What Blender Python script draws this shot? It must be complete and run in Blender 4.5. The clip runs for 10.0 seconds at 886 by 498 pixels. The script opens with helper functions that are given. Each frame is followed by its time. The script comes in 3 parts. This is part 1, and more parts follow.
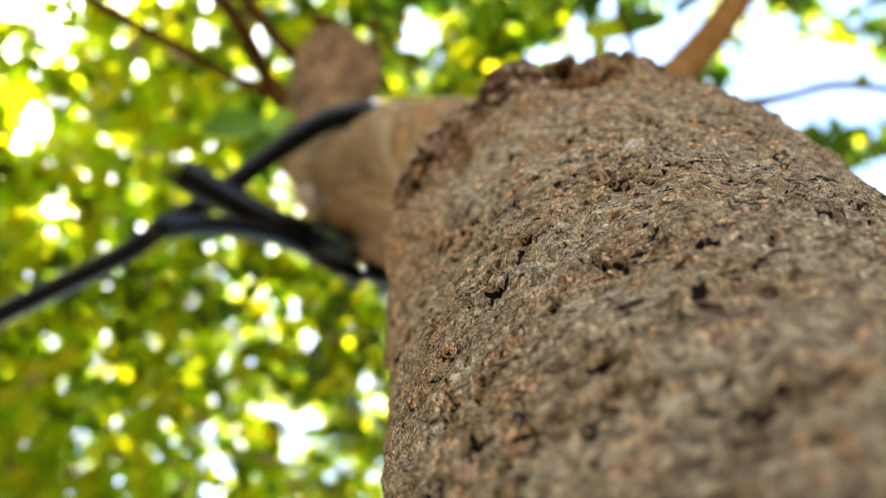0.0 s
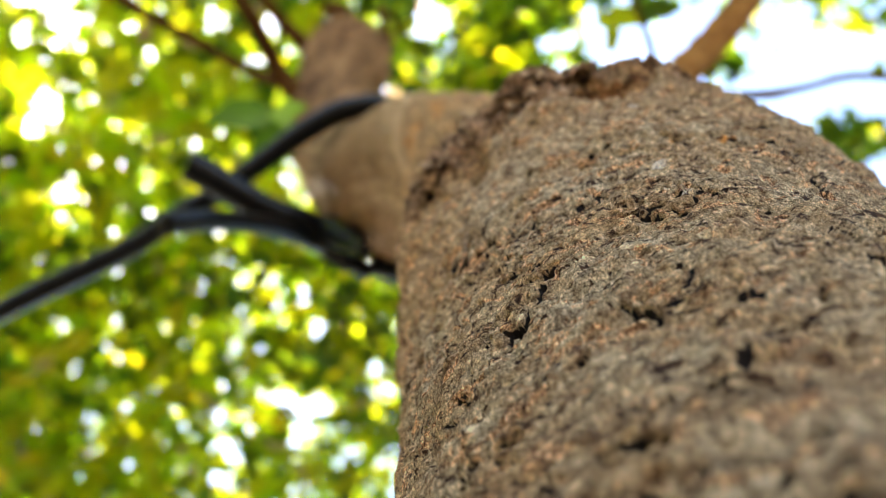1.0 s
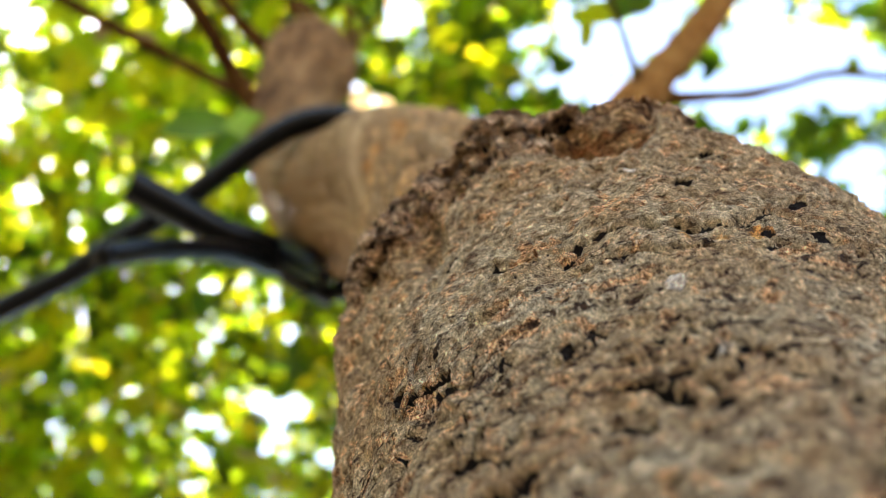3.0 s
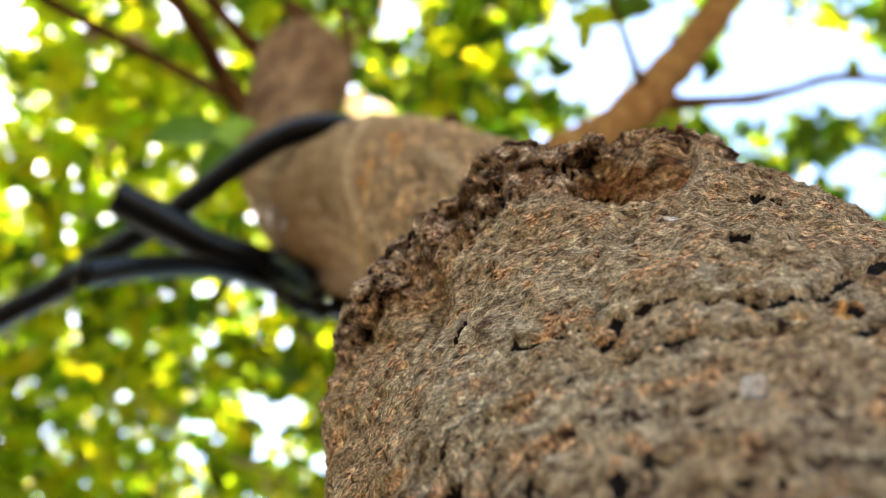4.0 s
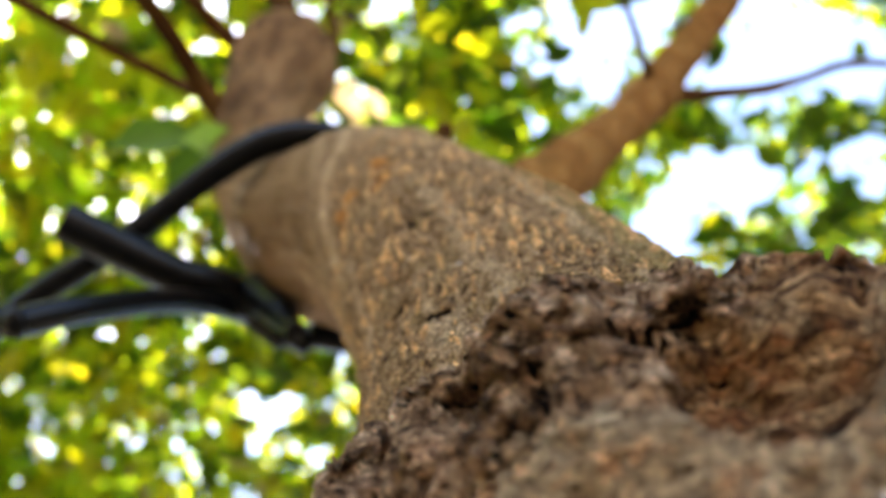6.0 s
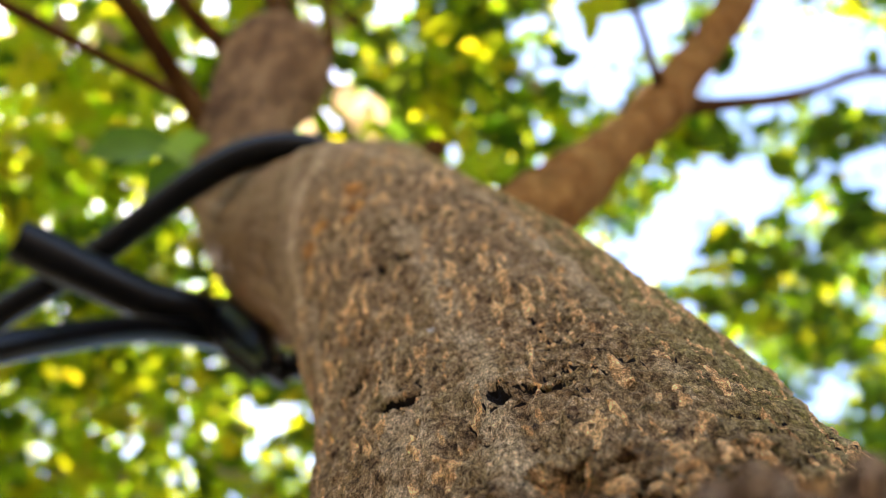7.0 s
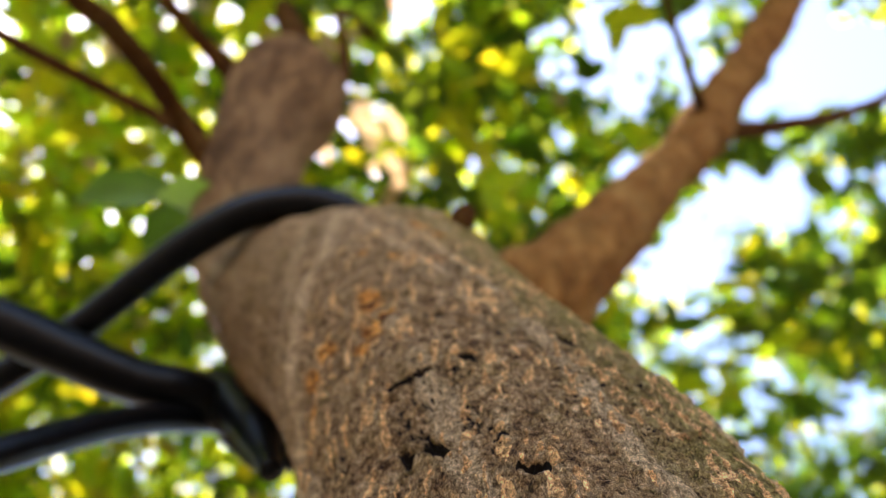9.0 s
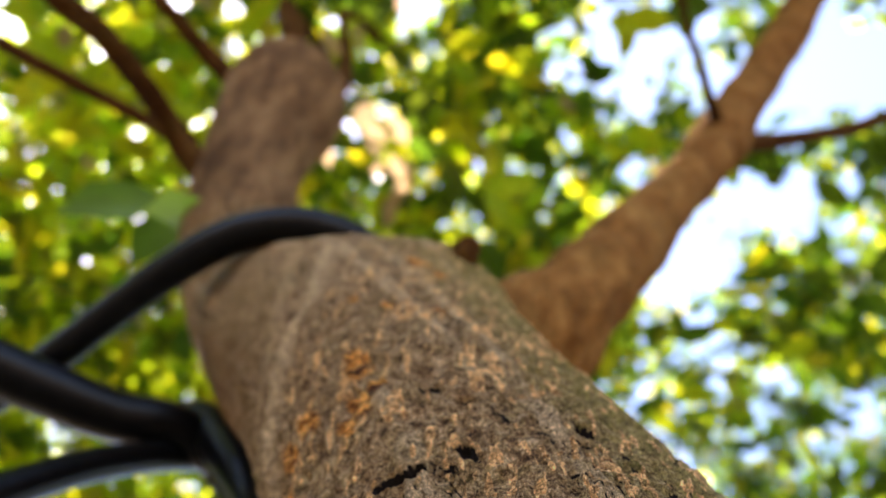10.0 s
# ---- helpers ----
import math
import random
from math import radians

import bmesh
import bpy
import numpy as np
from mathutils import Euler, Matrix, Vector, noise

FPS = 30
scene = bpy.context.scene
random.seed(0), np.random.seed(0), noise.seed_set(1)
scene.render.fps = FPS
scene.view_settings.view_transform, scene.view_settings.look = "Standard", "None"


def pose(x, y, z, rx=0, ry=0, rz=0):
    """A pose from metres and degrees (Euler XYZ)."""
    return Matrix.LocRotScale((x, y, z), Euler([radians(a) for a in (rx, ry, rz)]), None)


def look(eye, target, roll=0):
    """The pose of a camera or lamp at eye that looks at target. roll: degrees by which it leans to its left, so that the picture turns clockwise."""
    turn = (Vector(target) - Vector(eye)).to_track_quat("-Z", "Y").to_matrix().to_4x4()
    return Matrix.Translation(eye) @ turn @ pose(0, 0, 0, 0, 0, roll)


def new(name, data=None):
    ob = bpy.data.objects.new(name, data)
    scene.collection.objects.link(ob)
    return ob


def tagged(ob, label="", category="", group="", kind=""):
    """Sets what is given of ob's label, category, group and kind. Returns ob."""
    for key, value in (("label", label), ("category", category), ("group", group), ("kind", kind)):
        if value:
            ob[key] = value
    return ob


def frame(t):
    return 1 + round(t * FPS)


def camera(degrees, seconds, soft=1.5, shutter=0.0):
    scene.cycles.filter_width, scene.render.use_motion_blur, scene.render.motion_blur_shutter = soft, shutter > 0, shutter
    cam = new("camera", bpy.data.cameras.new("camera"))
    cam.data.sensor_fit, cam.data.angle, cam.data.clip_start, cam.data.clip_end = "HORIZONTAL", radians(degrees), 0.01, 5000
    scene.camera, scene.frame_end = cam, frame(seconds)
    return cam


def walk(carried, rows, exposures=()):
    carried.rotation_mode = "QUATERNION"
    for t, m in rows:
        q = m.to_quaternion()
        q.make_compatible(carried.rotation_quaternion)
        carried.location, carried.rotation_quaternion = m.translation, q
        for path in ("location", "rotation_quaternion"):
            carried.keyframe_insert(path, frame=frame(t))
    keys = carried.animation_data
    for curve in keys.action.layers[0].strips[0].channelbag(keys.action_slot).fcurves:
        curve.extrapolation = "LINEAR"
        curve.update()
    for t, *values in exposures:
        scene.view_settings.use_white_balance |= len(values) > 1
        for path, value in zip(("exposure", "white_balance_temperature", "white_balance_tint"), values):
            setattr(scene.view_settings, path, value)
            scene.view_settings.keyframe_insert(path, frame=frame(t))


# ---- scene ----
# camera: a phone held a few centimetres from the bark, focused at about ten centimetres
cam = camera(58.0, 10.0, soft=0.75)
cam.data.dof.use_dof = True
cam.data.dof.focus_distance = 0.104
cam.data.dof.aperture_fstop = 16.2
METRES, EYE, TILT, LEAN, TURN = 0.25, 1.35, 68.0, 0.0, 0.0
ROWS = [
    (0, 0.0015, -0.0001, 0.0013, -0.00, 0.00, 0.00),
    (0.5, -0.0027, 0.0016, -0.0009, 0.19, -0.71, -0.39),
    (1, -0.0024, 0.0272, 0.0256, 0.66, -1.01, -0.43),
    (1.5, -0.0161, 0.0733, 0.0444, 0.28, -1.27, -0.50),
    (2, 0.0070, 0.1153, 0.0610, -0.17, -1.21, -0.49),
    (2.5, 0.0151, 0.1523, 0.0810, -0.84, -1.31, -0.19),
    (2.7, 0.0161, 0.1594, 0.0861, -0.92, -1.36, 0.11),
    (3.8, 0.0144, 0.2349, 0.1208, -1.43, -1.91, 0.39),
    (4, 0.0122, 0.2527, 0.1248, -1.37, -1.49, 0.25),
    (4.5, 0.0185, 0.2956, 0.1427, -1.40, -1.56, 0.49),
    (5, 0.0123, 0.3549, 0.1735, -1.49, -2.34, 1.04),
    (5.5, 0.0150, 0.4093, 0.1892, -1.65, -2.46, 1.13),
    (5.7, 0.0141, 0.4310, 0.1986, -1.86, -2.61, 1.04),
    (6.8, 0.0420, 0.5715, 0.2206, -1.25, -2.86, 0.27),
    (7, 0.0471, 0.5994, 0.2413, -1.39, -2.58, 0.14),
    (7.5, 0.0565, 0.6450, 0.2646, -1.57, -2.64, -0.06),
    (8, 0.0567, 0.6919, 0.2851, -1.20, -2.93, 0.43),
    (8.5, 0.0363, 0.7358, 0.3080, -0.65, -2.81, 0.69),
    (9, 0.0336, 0.7958, 0.3489, -0.15, -2.49, 0.44),
    (9.5, 0.0440, 0.8317, 0.3579, 0.07, -2.61, 0.26),
    (10, 0.0373, 0.8896, 0.3942, 0.17, -2.70, -0.31),
]
walk(cam, [(t, pose(0, 0, EYE, TILT, LEAN, TURN) @ pose(METRES * x, METRES * y, METRES * z, 90 + pitch, roll, yaw)) for t, x, y, z, yaw, pitch, roll in ROWS],
     exposures=[(0.0, 3.0, 6800, 11), (5.0, 2.93, 6700, 13), (7.0, 2.65, 6650, 18), (10.0, 2.45, 6700, 22)])

# ---- light ----
SUN_FROM = Vector((-0.46, 0.24, 0.95)).normalized()
world = bpy.data.worlds.new("world")
scene.world = world
world.use_nodes = True
wn = world.node_tree
sky = wn.nodes.new("ShaderNodeTexSky")
sky.sky_type, sky.sun_disc = "NISHITA", False
sky.sun_elevation = math.asin(SUN_FROM.z)
sky.sun_rotation = math.atan2(SUN_FROM.x, SUN_FROM.y)
sky.dust_density = 0.8
wn.links.new(sky.outputs[0], wn.nodes["Background"].inputs[0])
wn.nodes["Background"].inputs[1].default_value = 0.15
sun_data = bpy.data.lights.new("sun", "SUN")
sun_data.energy, sun_data.angle, sun_data.color = 4.8, radians(0.5), (1.0, 0.94, 0.84)
sun = new("sun", sun_data)
sun.matrix_world = look(SUN_FROM * 20, (0, 0, 0))


# ---- materials ----
def material(name):
    m = bpy.data.materials.new(name)
    m.use_nodes = True
    nt = m.node_tree
    return m, nt, nt.nodes["Principled BSDF"]


def add(nt, kind, **kw):
    n = nt.nodes.new(kind)
    for k, v in kw.items():
        n.inputs[k.replace("_", " ")].default_value = v
    return n


def coords(nt, scale):
    tc = nt.nodes.new("ShaderNodeTexCoord")
    mp = nt.nodes.new("ShaderNodeMapping")
    mp.inputs["Scale"].default_value = scale
    nt.links.new(tc.outputs["Object"], mp.inputs[0])
    return mp.outputs[0]


def noise_tex(nt, vec, scale, detail=4.0, rough=0.6, dist=0.0):
    n = add(nt, "ShaderNodeTexNoise", Scale=scale, Detail=detail, Roughness=rough, Distortion=dist)
    nt.links.new(vec, n.inputs["Vector"])
    return n.outputs["Fac"]


def ramp(nt, fac, stops):
    n = nt.nodes.new("ShaderNodeValToRGB")
    e = n.color_ramp.elements
    for i, (p, c) in enumerate(stops):
        el = e[i] if i < 2 else e.new(p)
        el.position, el.color = p, (*c, 1) if len(c) == 3 else c
    nt.links.new(fac, n.inputs[0])
    return n.outputs[0]


def mix(nt, fac, a, b, mode="MIX"):
    n = nt.nodes.new("ShaderNodeMix")
    n.data_type, n.blend_type = "RGBA", mode
    for sock, v in ((n.inputs[0], fac), (n.inputs[6], a), (n.inputs[7], b)):
        if isinstance(v, (int, float)):
            sock.default_value = v
        elif isinstance(v, tuple):
            sock.default_value = (*v, 1)
        else:
            nt.links.new(v, sock)
    return n.outputs[2]


def bump(nt, height, strength, dist, bsdf):
    n = add(nt, "ShaderNodeBump", Strength=strength, Distance=dist)
    nt.links.new(height, n.inputs["Height"])
    nt.links.new(n.outputs[0], bsdf.inputs["Normal"])


def attr(nt, name):
    n = nt.nodes.new("ShaderNodeAttribute")
    n.attribute_name = name
    return n.outputs["Fac"]


def two(lo, hi):
    return [(lo, (0, 0, 0)), (hi, (1, 1, 1))]


def flakes(nt, vec, scale):
    """A random value for each small sharp-edged flake."""
    wob = add(nt, "ShaderNodeTexNoise", Scale=scale * 0.6, Detail=3.0)
    nt.links.new(vec, wob.inputs["Vector"])
    ma = nt.nodes.new("ShaderNodeVectorMath")
    ma.operation = "MULTIPLY_ADD"
    nt.links.new(wob.outputs["Color"], ma.inputs[0])
    ma.inputs[1].default_value = (1.6 / scale,) * 3
    nt.links.new(vec, ma.inputs[2])
    vo = add(nt, "ShaderNodeTexVoronoi", Scale=scale)
    nt.links.new(ma.outputs[0], vo.inputs["Vector"])
    sep = nt.nodes.new("ShaderNodeSeparateColor")
    nt.links.new(vo.outputs["Color"], sep.inputs[0])
    return sep.outputs[0]


def trunk_bark():
    """Bark of the trunk: coarse flaking bark below, smoother streaked bark above, bare wood, crust and orange patches by their masks."""
    m, nt, b = material("bark")
    v1 = coords(nt, (1, 1, 1))
    vl = coords(nt, (1, 1, 0.22))
    vh = coords(nt, (0.16, 0.16, 1))
    grain = noise_tex(nt, coords(nt, (1, 1, 0.42)), 2000, 10, 0.8, 0.5)
    along_rim = noise_tex(nt, coords(nt, (0.3, 0.3, 1)), 2300, 10, 0.76, 0.6)
    grain = mix(nt, attr(nt, "shoulder"), grain, along_rim)
    flake = flakes(nt, v1, 1250)
    mid = noise_tex(nt, coords(nt, (0.6, 0.6, 1)), 480, 10, 0.68, 0.8)
    grain_shading = ramp(nt, grain, [(0.4, (0.44, 0.38, 0.33)), (0.46, (0.93, 0.91, 0.89)), (0.51, (1.2, 1.2, 1.2)), (0.58, (1.9, 1.88, 1.84))])
    # coarse bark: grey-brown skin, patches of pinkish inner bark, small dark brown gashes whose colour also carries
    # their shade
    low = ramp(nt, mid, [(0.36, (0.15, 0.088, 0.045)), (0.43, (0.325, 0.234, 0.137)), (0.55, (0.43, 0.333, 0.203)), (0.63, (0.57, 0.462, 0.3))])
    low = mix(nt, ramp(nt, noise_tex(nt, v1, 55, 4), two(0.35, 0.65)), low, mix(nt, 1.0, low, (0.9, 0.78, 0.66), "MULTIPLY"))
    bare = noise_tex(nt, coords(nt, (0.7, 0.7, 1)), 250, 8, 0.72, 0.9)
    low = mix(nt, ramp(nt, bare, two(0.54, 0.59)), low, ramp(nt, grain, [(0.42, (0.16, 0.062, 0.024)), (0.5, (0.48, 0.25, 0.11)), (0.58, (0.64, 0.4, 0.21))]))
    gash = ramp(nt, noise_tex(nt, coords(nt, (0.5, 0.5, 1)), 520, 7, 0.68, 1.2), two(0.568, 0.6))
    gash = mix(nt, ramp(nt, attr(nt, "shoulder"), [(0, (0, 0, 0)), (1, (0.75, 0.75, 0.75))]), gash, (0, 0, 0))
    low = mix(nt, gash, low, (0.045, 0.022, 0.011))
    # smooth bark
    up = ramp(nt, noise_tex(nt, v1, 420, 9, 0.72, 0.4), [(0.38, (0.045, 0.022, 0.009)), (0.44, (0.2, 0.115, 0.049)), (0.54, (0.295, 0.187, 0.089)), (0.63, (0.43, 0.298, 0.164))])
    moss = ramp(nt, noise_tex(nt, v1, 90, 7, 0.75), [(0.5, (0, 0, 0)), (0.64, (0.22, 0.22, 0.22))])
    up = mix(nt, moss, up, (0.15, 0.125, 0.025))
    green = mix(nt, 0.5, attr(nt, "algae"), noise_tex(nt, v1, 260, 7, 0.75))
    up = mix(nt, ramp(nt, green, [(0.5, (0, 0, 0)), (0.72, (0.6, 0.6, 0.6))]), up, (0.19, 0.165, 0.035))
    up = mix(nt, ramp(nt, attr(nt, "rib"), [(0.1, (0, 0, 0)), (0.8, (0.85, 0.85, 0.85))]), up, (0.46, 0.325, 0.18))
    ragged = mix(nt, 0.45, attr(nt, "streak"), noise_tex(nt, coords(nt, (1, 1, 0.4)), 900, 6, 0.7))
    up = mix(nt, ramp(nt, ragged, two(0.45, 0.55)), up, ramp(nt, mid, [(0.42, (0.4, 0.205, 0.075)), (0.58, (0.72, 0.44, 0.19))]))
    col = mix(nt, attr(nt, "upper"), low, up)
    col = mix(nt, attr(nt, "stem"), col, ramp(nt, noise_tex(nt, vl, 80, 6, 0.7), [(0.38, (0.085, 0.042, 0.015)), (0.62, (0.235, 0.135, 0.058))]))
    crust = ramp(nt, noise_tex(nt, v1, 330, 8, 0.75, 0.6), [(0.39, (0.025, 0.014, 0.008)), (0.455, (0.2, 0.112, 0.058)), (0.53, (0.37, 0.235, 0.132)), (0.6, (0.6, 0.44, 0.28))])
    crust = mix(nt, ramp(nt, noise_tex(nt, v1, 150, 7, 0.72, 0.8), two(0.52, 0.6)), crust, ramp(nt, grain, [(0.43, (0.1, 0.038, 0.018)), (0.5, (0.36, 0.19, 0.095)), (0.58, (0.56, 0.37, 0.22))]))
    col = mix(nt, attr(nt, "crust"), col, crust)
    fibre = noise_tex(nt, vh, 900, 7, 0.7, 0.5)
    wood = ramp(nt, fibre, [(0.38, (0.02, 0.009, 0.005)), (0.46, (0.13, 0.062, 0.026)), (0.53, (0.3, 0.17, 0.074)), (0.61, (0.5, 0.32, 0.16))])
    wood = mix(nt, ramp(nt, noise_tex(nt, v1, 150, 6, 0.7), two(0.52, 0.62)), wood, mix(nt, 0.6, wood, (0.34, 0.13, 0.045)))
    col = mix(nt, attr(nt, "wood"), col, wood)
    col = mix(nt, attr(nt, "orange"), col, ramp(nt, mid, [(0.44, (0.06, 0.022, 0.008)), (0.5, (0.55, 0.2, 0.03)), (0.58, (0.68, 0.35, 0.09))]))
    col = mix(nt, attr(nt, "pale"), col, (0.6, 0.53, 0.45))
    col = mix(nt, 1.0, col, grain_shading, "MULTIPLY")
    speck = noise_tex(nt, coords(nt, (0.8, 0.8, 0.6)), 6500, 3, 0.65, 0.4)
    col = mix(nt, 1.0, col, ramp(nt, speck, [(0.36, (0.6, 0.57, 0.54)), (0.46, (0.95, 0.94, 0.93)), (0.54, (1.1, 1.1, 1.1)), (0.64, (1.4, 1.4, 1.4))]), "MULTIPLY")
    col = mix(nt, 1.0, col, ramp(nt, flake, [(0.0, (0.62, 0.6, 0.58)), (0.2, (0.95, 0.95, 0.95)), (1.0, (1.14, 1.14, 1.13))]), "MULTIPLY")
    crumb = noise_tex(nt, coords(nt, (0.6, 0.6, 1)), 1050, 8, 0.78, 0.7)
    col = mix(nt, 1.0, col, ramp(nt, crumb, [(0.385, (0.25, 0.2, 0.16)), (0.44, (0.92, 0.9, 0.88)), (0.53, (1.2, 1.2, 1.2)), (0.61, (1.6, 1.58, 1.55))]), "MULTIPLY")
    crack_shade = ramp(nt, mix(nt, 0.3, attr(nt, "fissure_shade"), noise_tex(nt, v1, 1500, 4, 0.6)), two(0.37, 0.47))
    col = mix(nt, crack_shade, col, (0.018, 0.011, 0.008))
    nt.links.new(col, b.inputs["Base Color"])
    b.inputs["Roughness"].default_value = 0.85
    b.inputs["Specular IOR Level"].default_value = 0.12
    h = mix(nt, 0.06, mix(nt, 0.5, mix(nt, 0.45, mid, grain), crumb), flake)
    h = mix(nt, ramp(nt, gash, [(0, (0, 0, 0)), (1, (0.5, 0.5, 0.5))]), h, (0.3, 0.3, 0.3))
    h = mix(nt, ramp(nt, attr(nt, "upper"), [(0, (0, 0, 0)), (1, (0.22, 0.22, 0.22))]), h, (0.5, 0.5, 0.5))
    bump(nt, h, 1.0, 0.0052, b)
    return m


def limb_bark(name, dark, middle, light):
    m, nt, b = material(name)
    v1, vs = coords(nt, (1, 1, 1)), coords(nt, (1, 1, 0.8))
    col = ramp(nt, noise_tex(nt, vs, 60, 7, 0.7), [(0.33, dark), (0.5, middle), (0.68, light)])
    col = mix(nt, ramp(nt, noise_tex(nt, v1, 28, 6, 0.7), [(0.5, (0, 0, 0)), (0.62, (0.4, 0.4, 0.4))]), col, mix(nt, 0.35, light, (0.13, 0.1, 0.025)))
    col = mix(nt, ramp(nt, noise_tex(nt, v1, 120, 6, 0.75), two(0.53, 0.62)), col, mix(nt, 0.3, dark, light))
    col = mix(nt, 1.0, col, ramp(nt, noise_tex(nt, v1, 500, 5, 0.7), [(0.35, (0.6, 0.6, 0.6)), (0.65, (1.3, 1.3, 1.3))]), "MULTIPLY")
    nt.links.new(col, b.inputs["Base Color"])
    b.inputs["Roughness"].default_value = 0.8
    b.inputs["Specular IOR Level"].default_value = 0.03
    bump(nt, noise_tex(nt, v1, 300, 6, 0.7), 0.6, 0.002, b)
    return m


BARK = trunk_bark()
LIMB_BARK = limb_bark("limb_bark", (0.024, 0.008, 0.0015), (0.055, 0.02, 0.0035), (0.095, 0.04, 0.009))
TAN_LIMB_BARK = limb_bark("tan_limb_bark", (0.07, 0.026, 0.006), (0.19, 0.083, 0.02), (0.31, 0.165, 0.048))


def leaf_material(name, top, through_col, spread):
    m, nt, b = material(name)
    geo = nt.nodes.new("ShaderNodeNewGeometry")
    island = geo.outputs["Random Per Island"]
    hsv = add(nt, "ShaderNodeHueSaturation")
    hue = nt.nodes.new("ShaderNodeMapRange")
    hue.inputs["To Min"].default_value, hue.inputs["To Max"].default_value = 0.5 - spread, 0.5 + spread * 0.5
    nt.links.new(island, hue.inputs[0])
    nt.links.new(hue.outputs[0], hsv.inputs["Hue"])
    v = coords(nt, (1, 1, 1))
    blot = ramp(nt, noise_tex(nt, v, 45, 3), [(0.3, (0.75, 0.75, 0.75)), (0.7, (1.15, 1.15, 1.15))])
    hsv.inputs["Color"].default_value = (*through_col, 1)
    tc = mix(nt, 1.0, hsv.outputs[0], blot, "MULTIPLY")
    b.inputs["Base Color"].default_value = (*top, 1)
    b.inputs["Roughness"].default_value = 0.42
    tr = nt.nodes.new("ShaderNodeBsdfTranslucent")
    nt.links.new(tc, tr.inputs[0])
    ms = nt.nodes.new("ShaderNodeMixShader")
    ms.inputs[0].default_value = 0.75
    nt.links.new(b.outputs[0], ms.inputs[1])
    nt.links.new(tr.outputs[0], ms.inputs[2])
    nt.links.new(ms.outputs[0], nt.nodes["Material Output"].inputs[0])
    return m


LEAF_SUNLIT = leaf_material("leaf", (0.045, 0.09, 0.008), (0.54, 0.68, 0.012), 0.07)
LEAF_SHADED = leaf_material("leaf_shaded", (0.022, 0.05, 0.007), (0.1, 0.185, 0.008), 0.04)
LEAF_DRY_GLINT = leaf_material("leaf_dry_glint", (0.42, 0.31, 0.19), (0.44, 0.32, 0.17), 0.03)

LEAF_NEAR = leaf_material("leaf_near", (0.1, 0.18, 0.03), (0.26, 0.37, 0.03), 0.02)

CABLE_BLACK, nt, b = material("black_rubber")
v = coords(nt, (1, 1, 1))
col = ramp(nt, noise_tex(nt, v, 220, 4), [(0.3, (0.002, 0.002, 0.0022)), (0.75, (0.005, 0.005, 0.0055))])
nt.links.new(col, b.inputs["Base Color"])
b.inputs["Roughness"].default_value = 0.3
b.inputs["Specular IOR Level"].default_value = 0.15
bump(nt, noise_tex(nt, v, 900, 3), 0.2, 0.0004, b)

SOIL, nt, b = material("soil")
v = coords(nt, (1, 1, 1))
col = ramp(nt, noise_tex(nt, v, 3, 8, 0.7), [(0.3, (0.12, 0.08, 0.046)), (0.55, (0.185, 0.13, 0.077)), (0.75, (0.105, 0.095, 0.042))])
nt.links.new(col, b.inputs["Base Color"])
b.inputs["Roughness"].default_value = 0.95
bump(nt, noise_tex(nt, v, 30, 6), 0.6, 0.02, b)


# ---- mesh helpers ----
def mesh_object(name, verts, faces, mats, parent=None, smooth=True, index=None, label="", kind="", masks=None):
    """One mesh object from numpy verts (n, 3) and equal-sided faces (m, k)."""
    me = bpy.data.meshes.new(name)
    verts, faces = np.asarray(verts, np.float32), np.asarray(faces, np.int32)
    k = faces.shape[1]
    me.vertices.add(len(verts))
    me.vertices.foreach_set("co", verts.ravel())
    me.loops.add(faces.size)
    me.loops.foreach_set("vertex_index", faces.ravel())
    me.polygons.add(len(faces))
    me.polygons.foreach_set("loop_start", np.arange(0, faces.size, k, dtype=np.int32))
    me.polygons.foreach_set("loop_total", np.full(len(faces), k, np.int32))
    if index is not None:
        me.polygons.foreach_set("material_index", np.asarray(index, np.int32))
    me.polygons.foreach_set("use_smooth", np.full(len(faces), smooth))
    for m in mats:
        me.materials.append(m)
    for key, values in (masks or {}).items():
        me.attributes.new(key, "FLOAT", "POINT").data.foreach_set("value", np.asarray(values, np.float32))
    me.update(calc_edges=True)
    me.validate()
    ob = new(name, me)
    if parent:
        ob.parent = parent
    return tagged(ob, label=label, kind=kind)


def hash3(ix, iy, iz, seed):
    h = (ix.astype(np.int64) * 374761393 + iy.astype(np.int64) * 668265263 + iz.astype(np.int64) * 2147483647 + seed * 974634571) & 0xFFFFFFFF
    h = ((h ^ (h >> 13)) * 1274126177) & 0xFFFFFFFF
    h = ((h ^ (h >> 16)) * 2246822519) & 0xFFFFFFFF
    return ((h ^ (h >> 15)) & 0xFFFFFF) / float(0xFFFFFF)


def vnoise(p, seed=0):
    """Smooth value noise in -1..1 at the points p (n, 3)."""
    i = np.floor(p).astype(np.int64)
    f = p - i
    f = f * f * f * (f * (f * 6 - 15) + 10)
    out = 0.0
    for dx in (0, 1):
        for dy in (0, 1):
            for dz in (0, 1):
                w = (f[:, 0] if dx else 1 - f[:, 0]) * (f[:, 1] if dy else 1 - f[:, 1]) * (f[:, 2] if dz else 1 - f[:, 2])
                out = out + w * hash3(i[:, 0] + dx, i[:, 1] + dy, i[:, 2] + dz, seed)
    return out * 2 - 1


def fbm(p, octaves, seed=0, gain=0.55):
    out, amp = 0.0, 1.0
    for o in range(octaves):
        out = out + amp * vnoise(p * 2.03**o + 17.3 * o, seed + o)
        amp *= gain
    return out


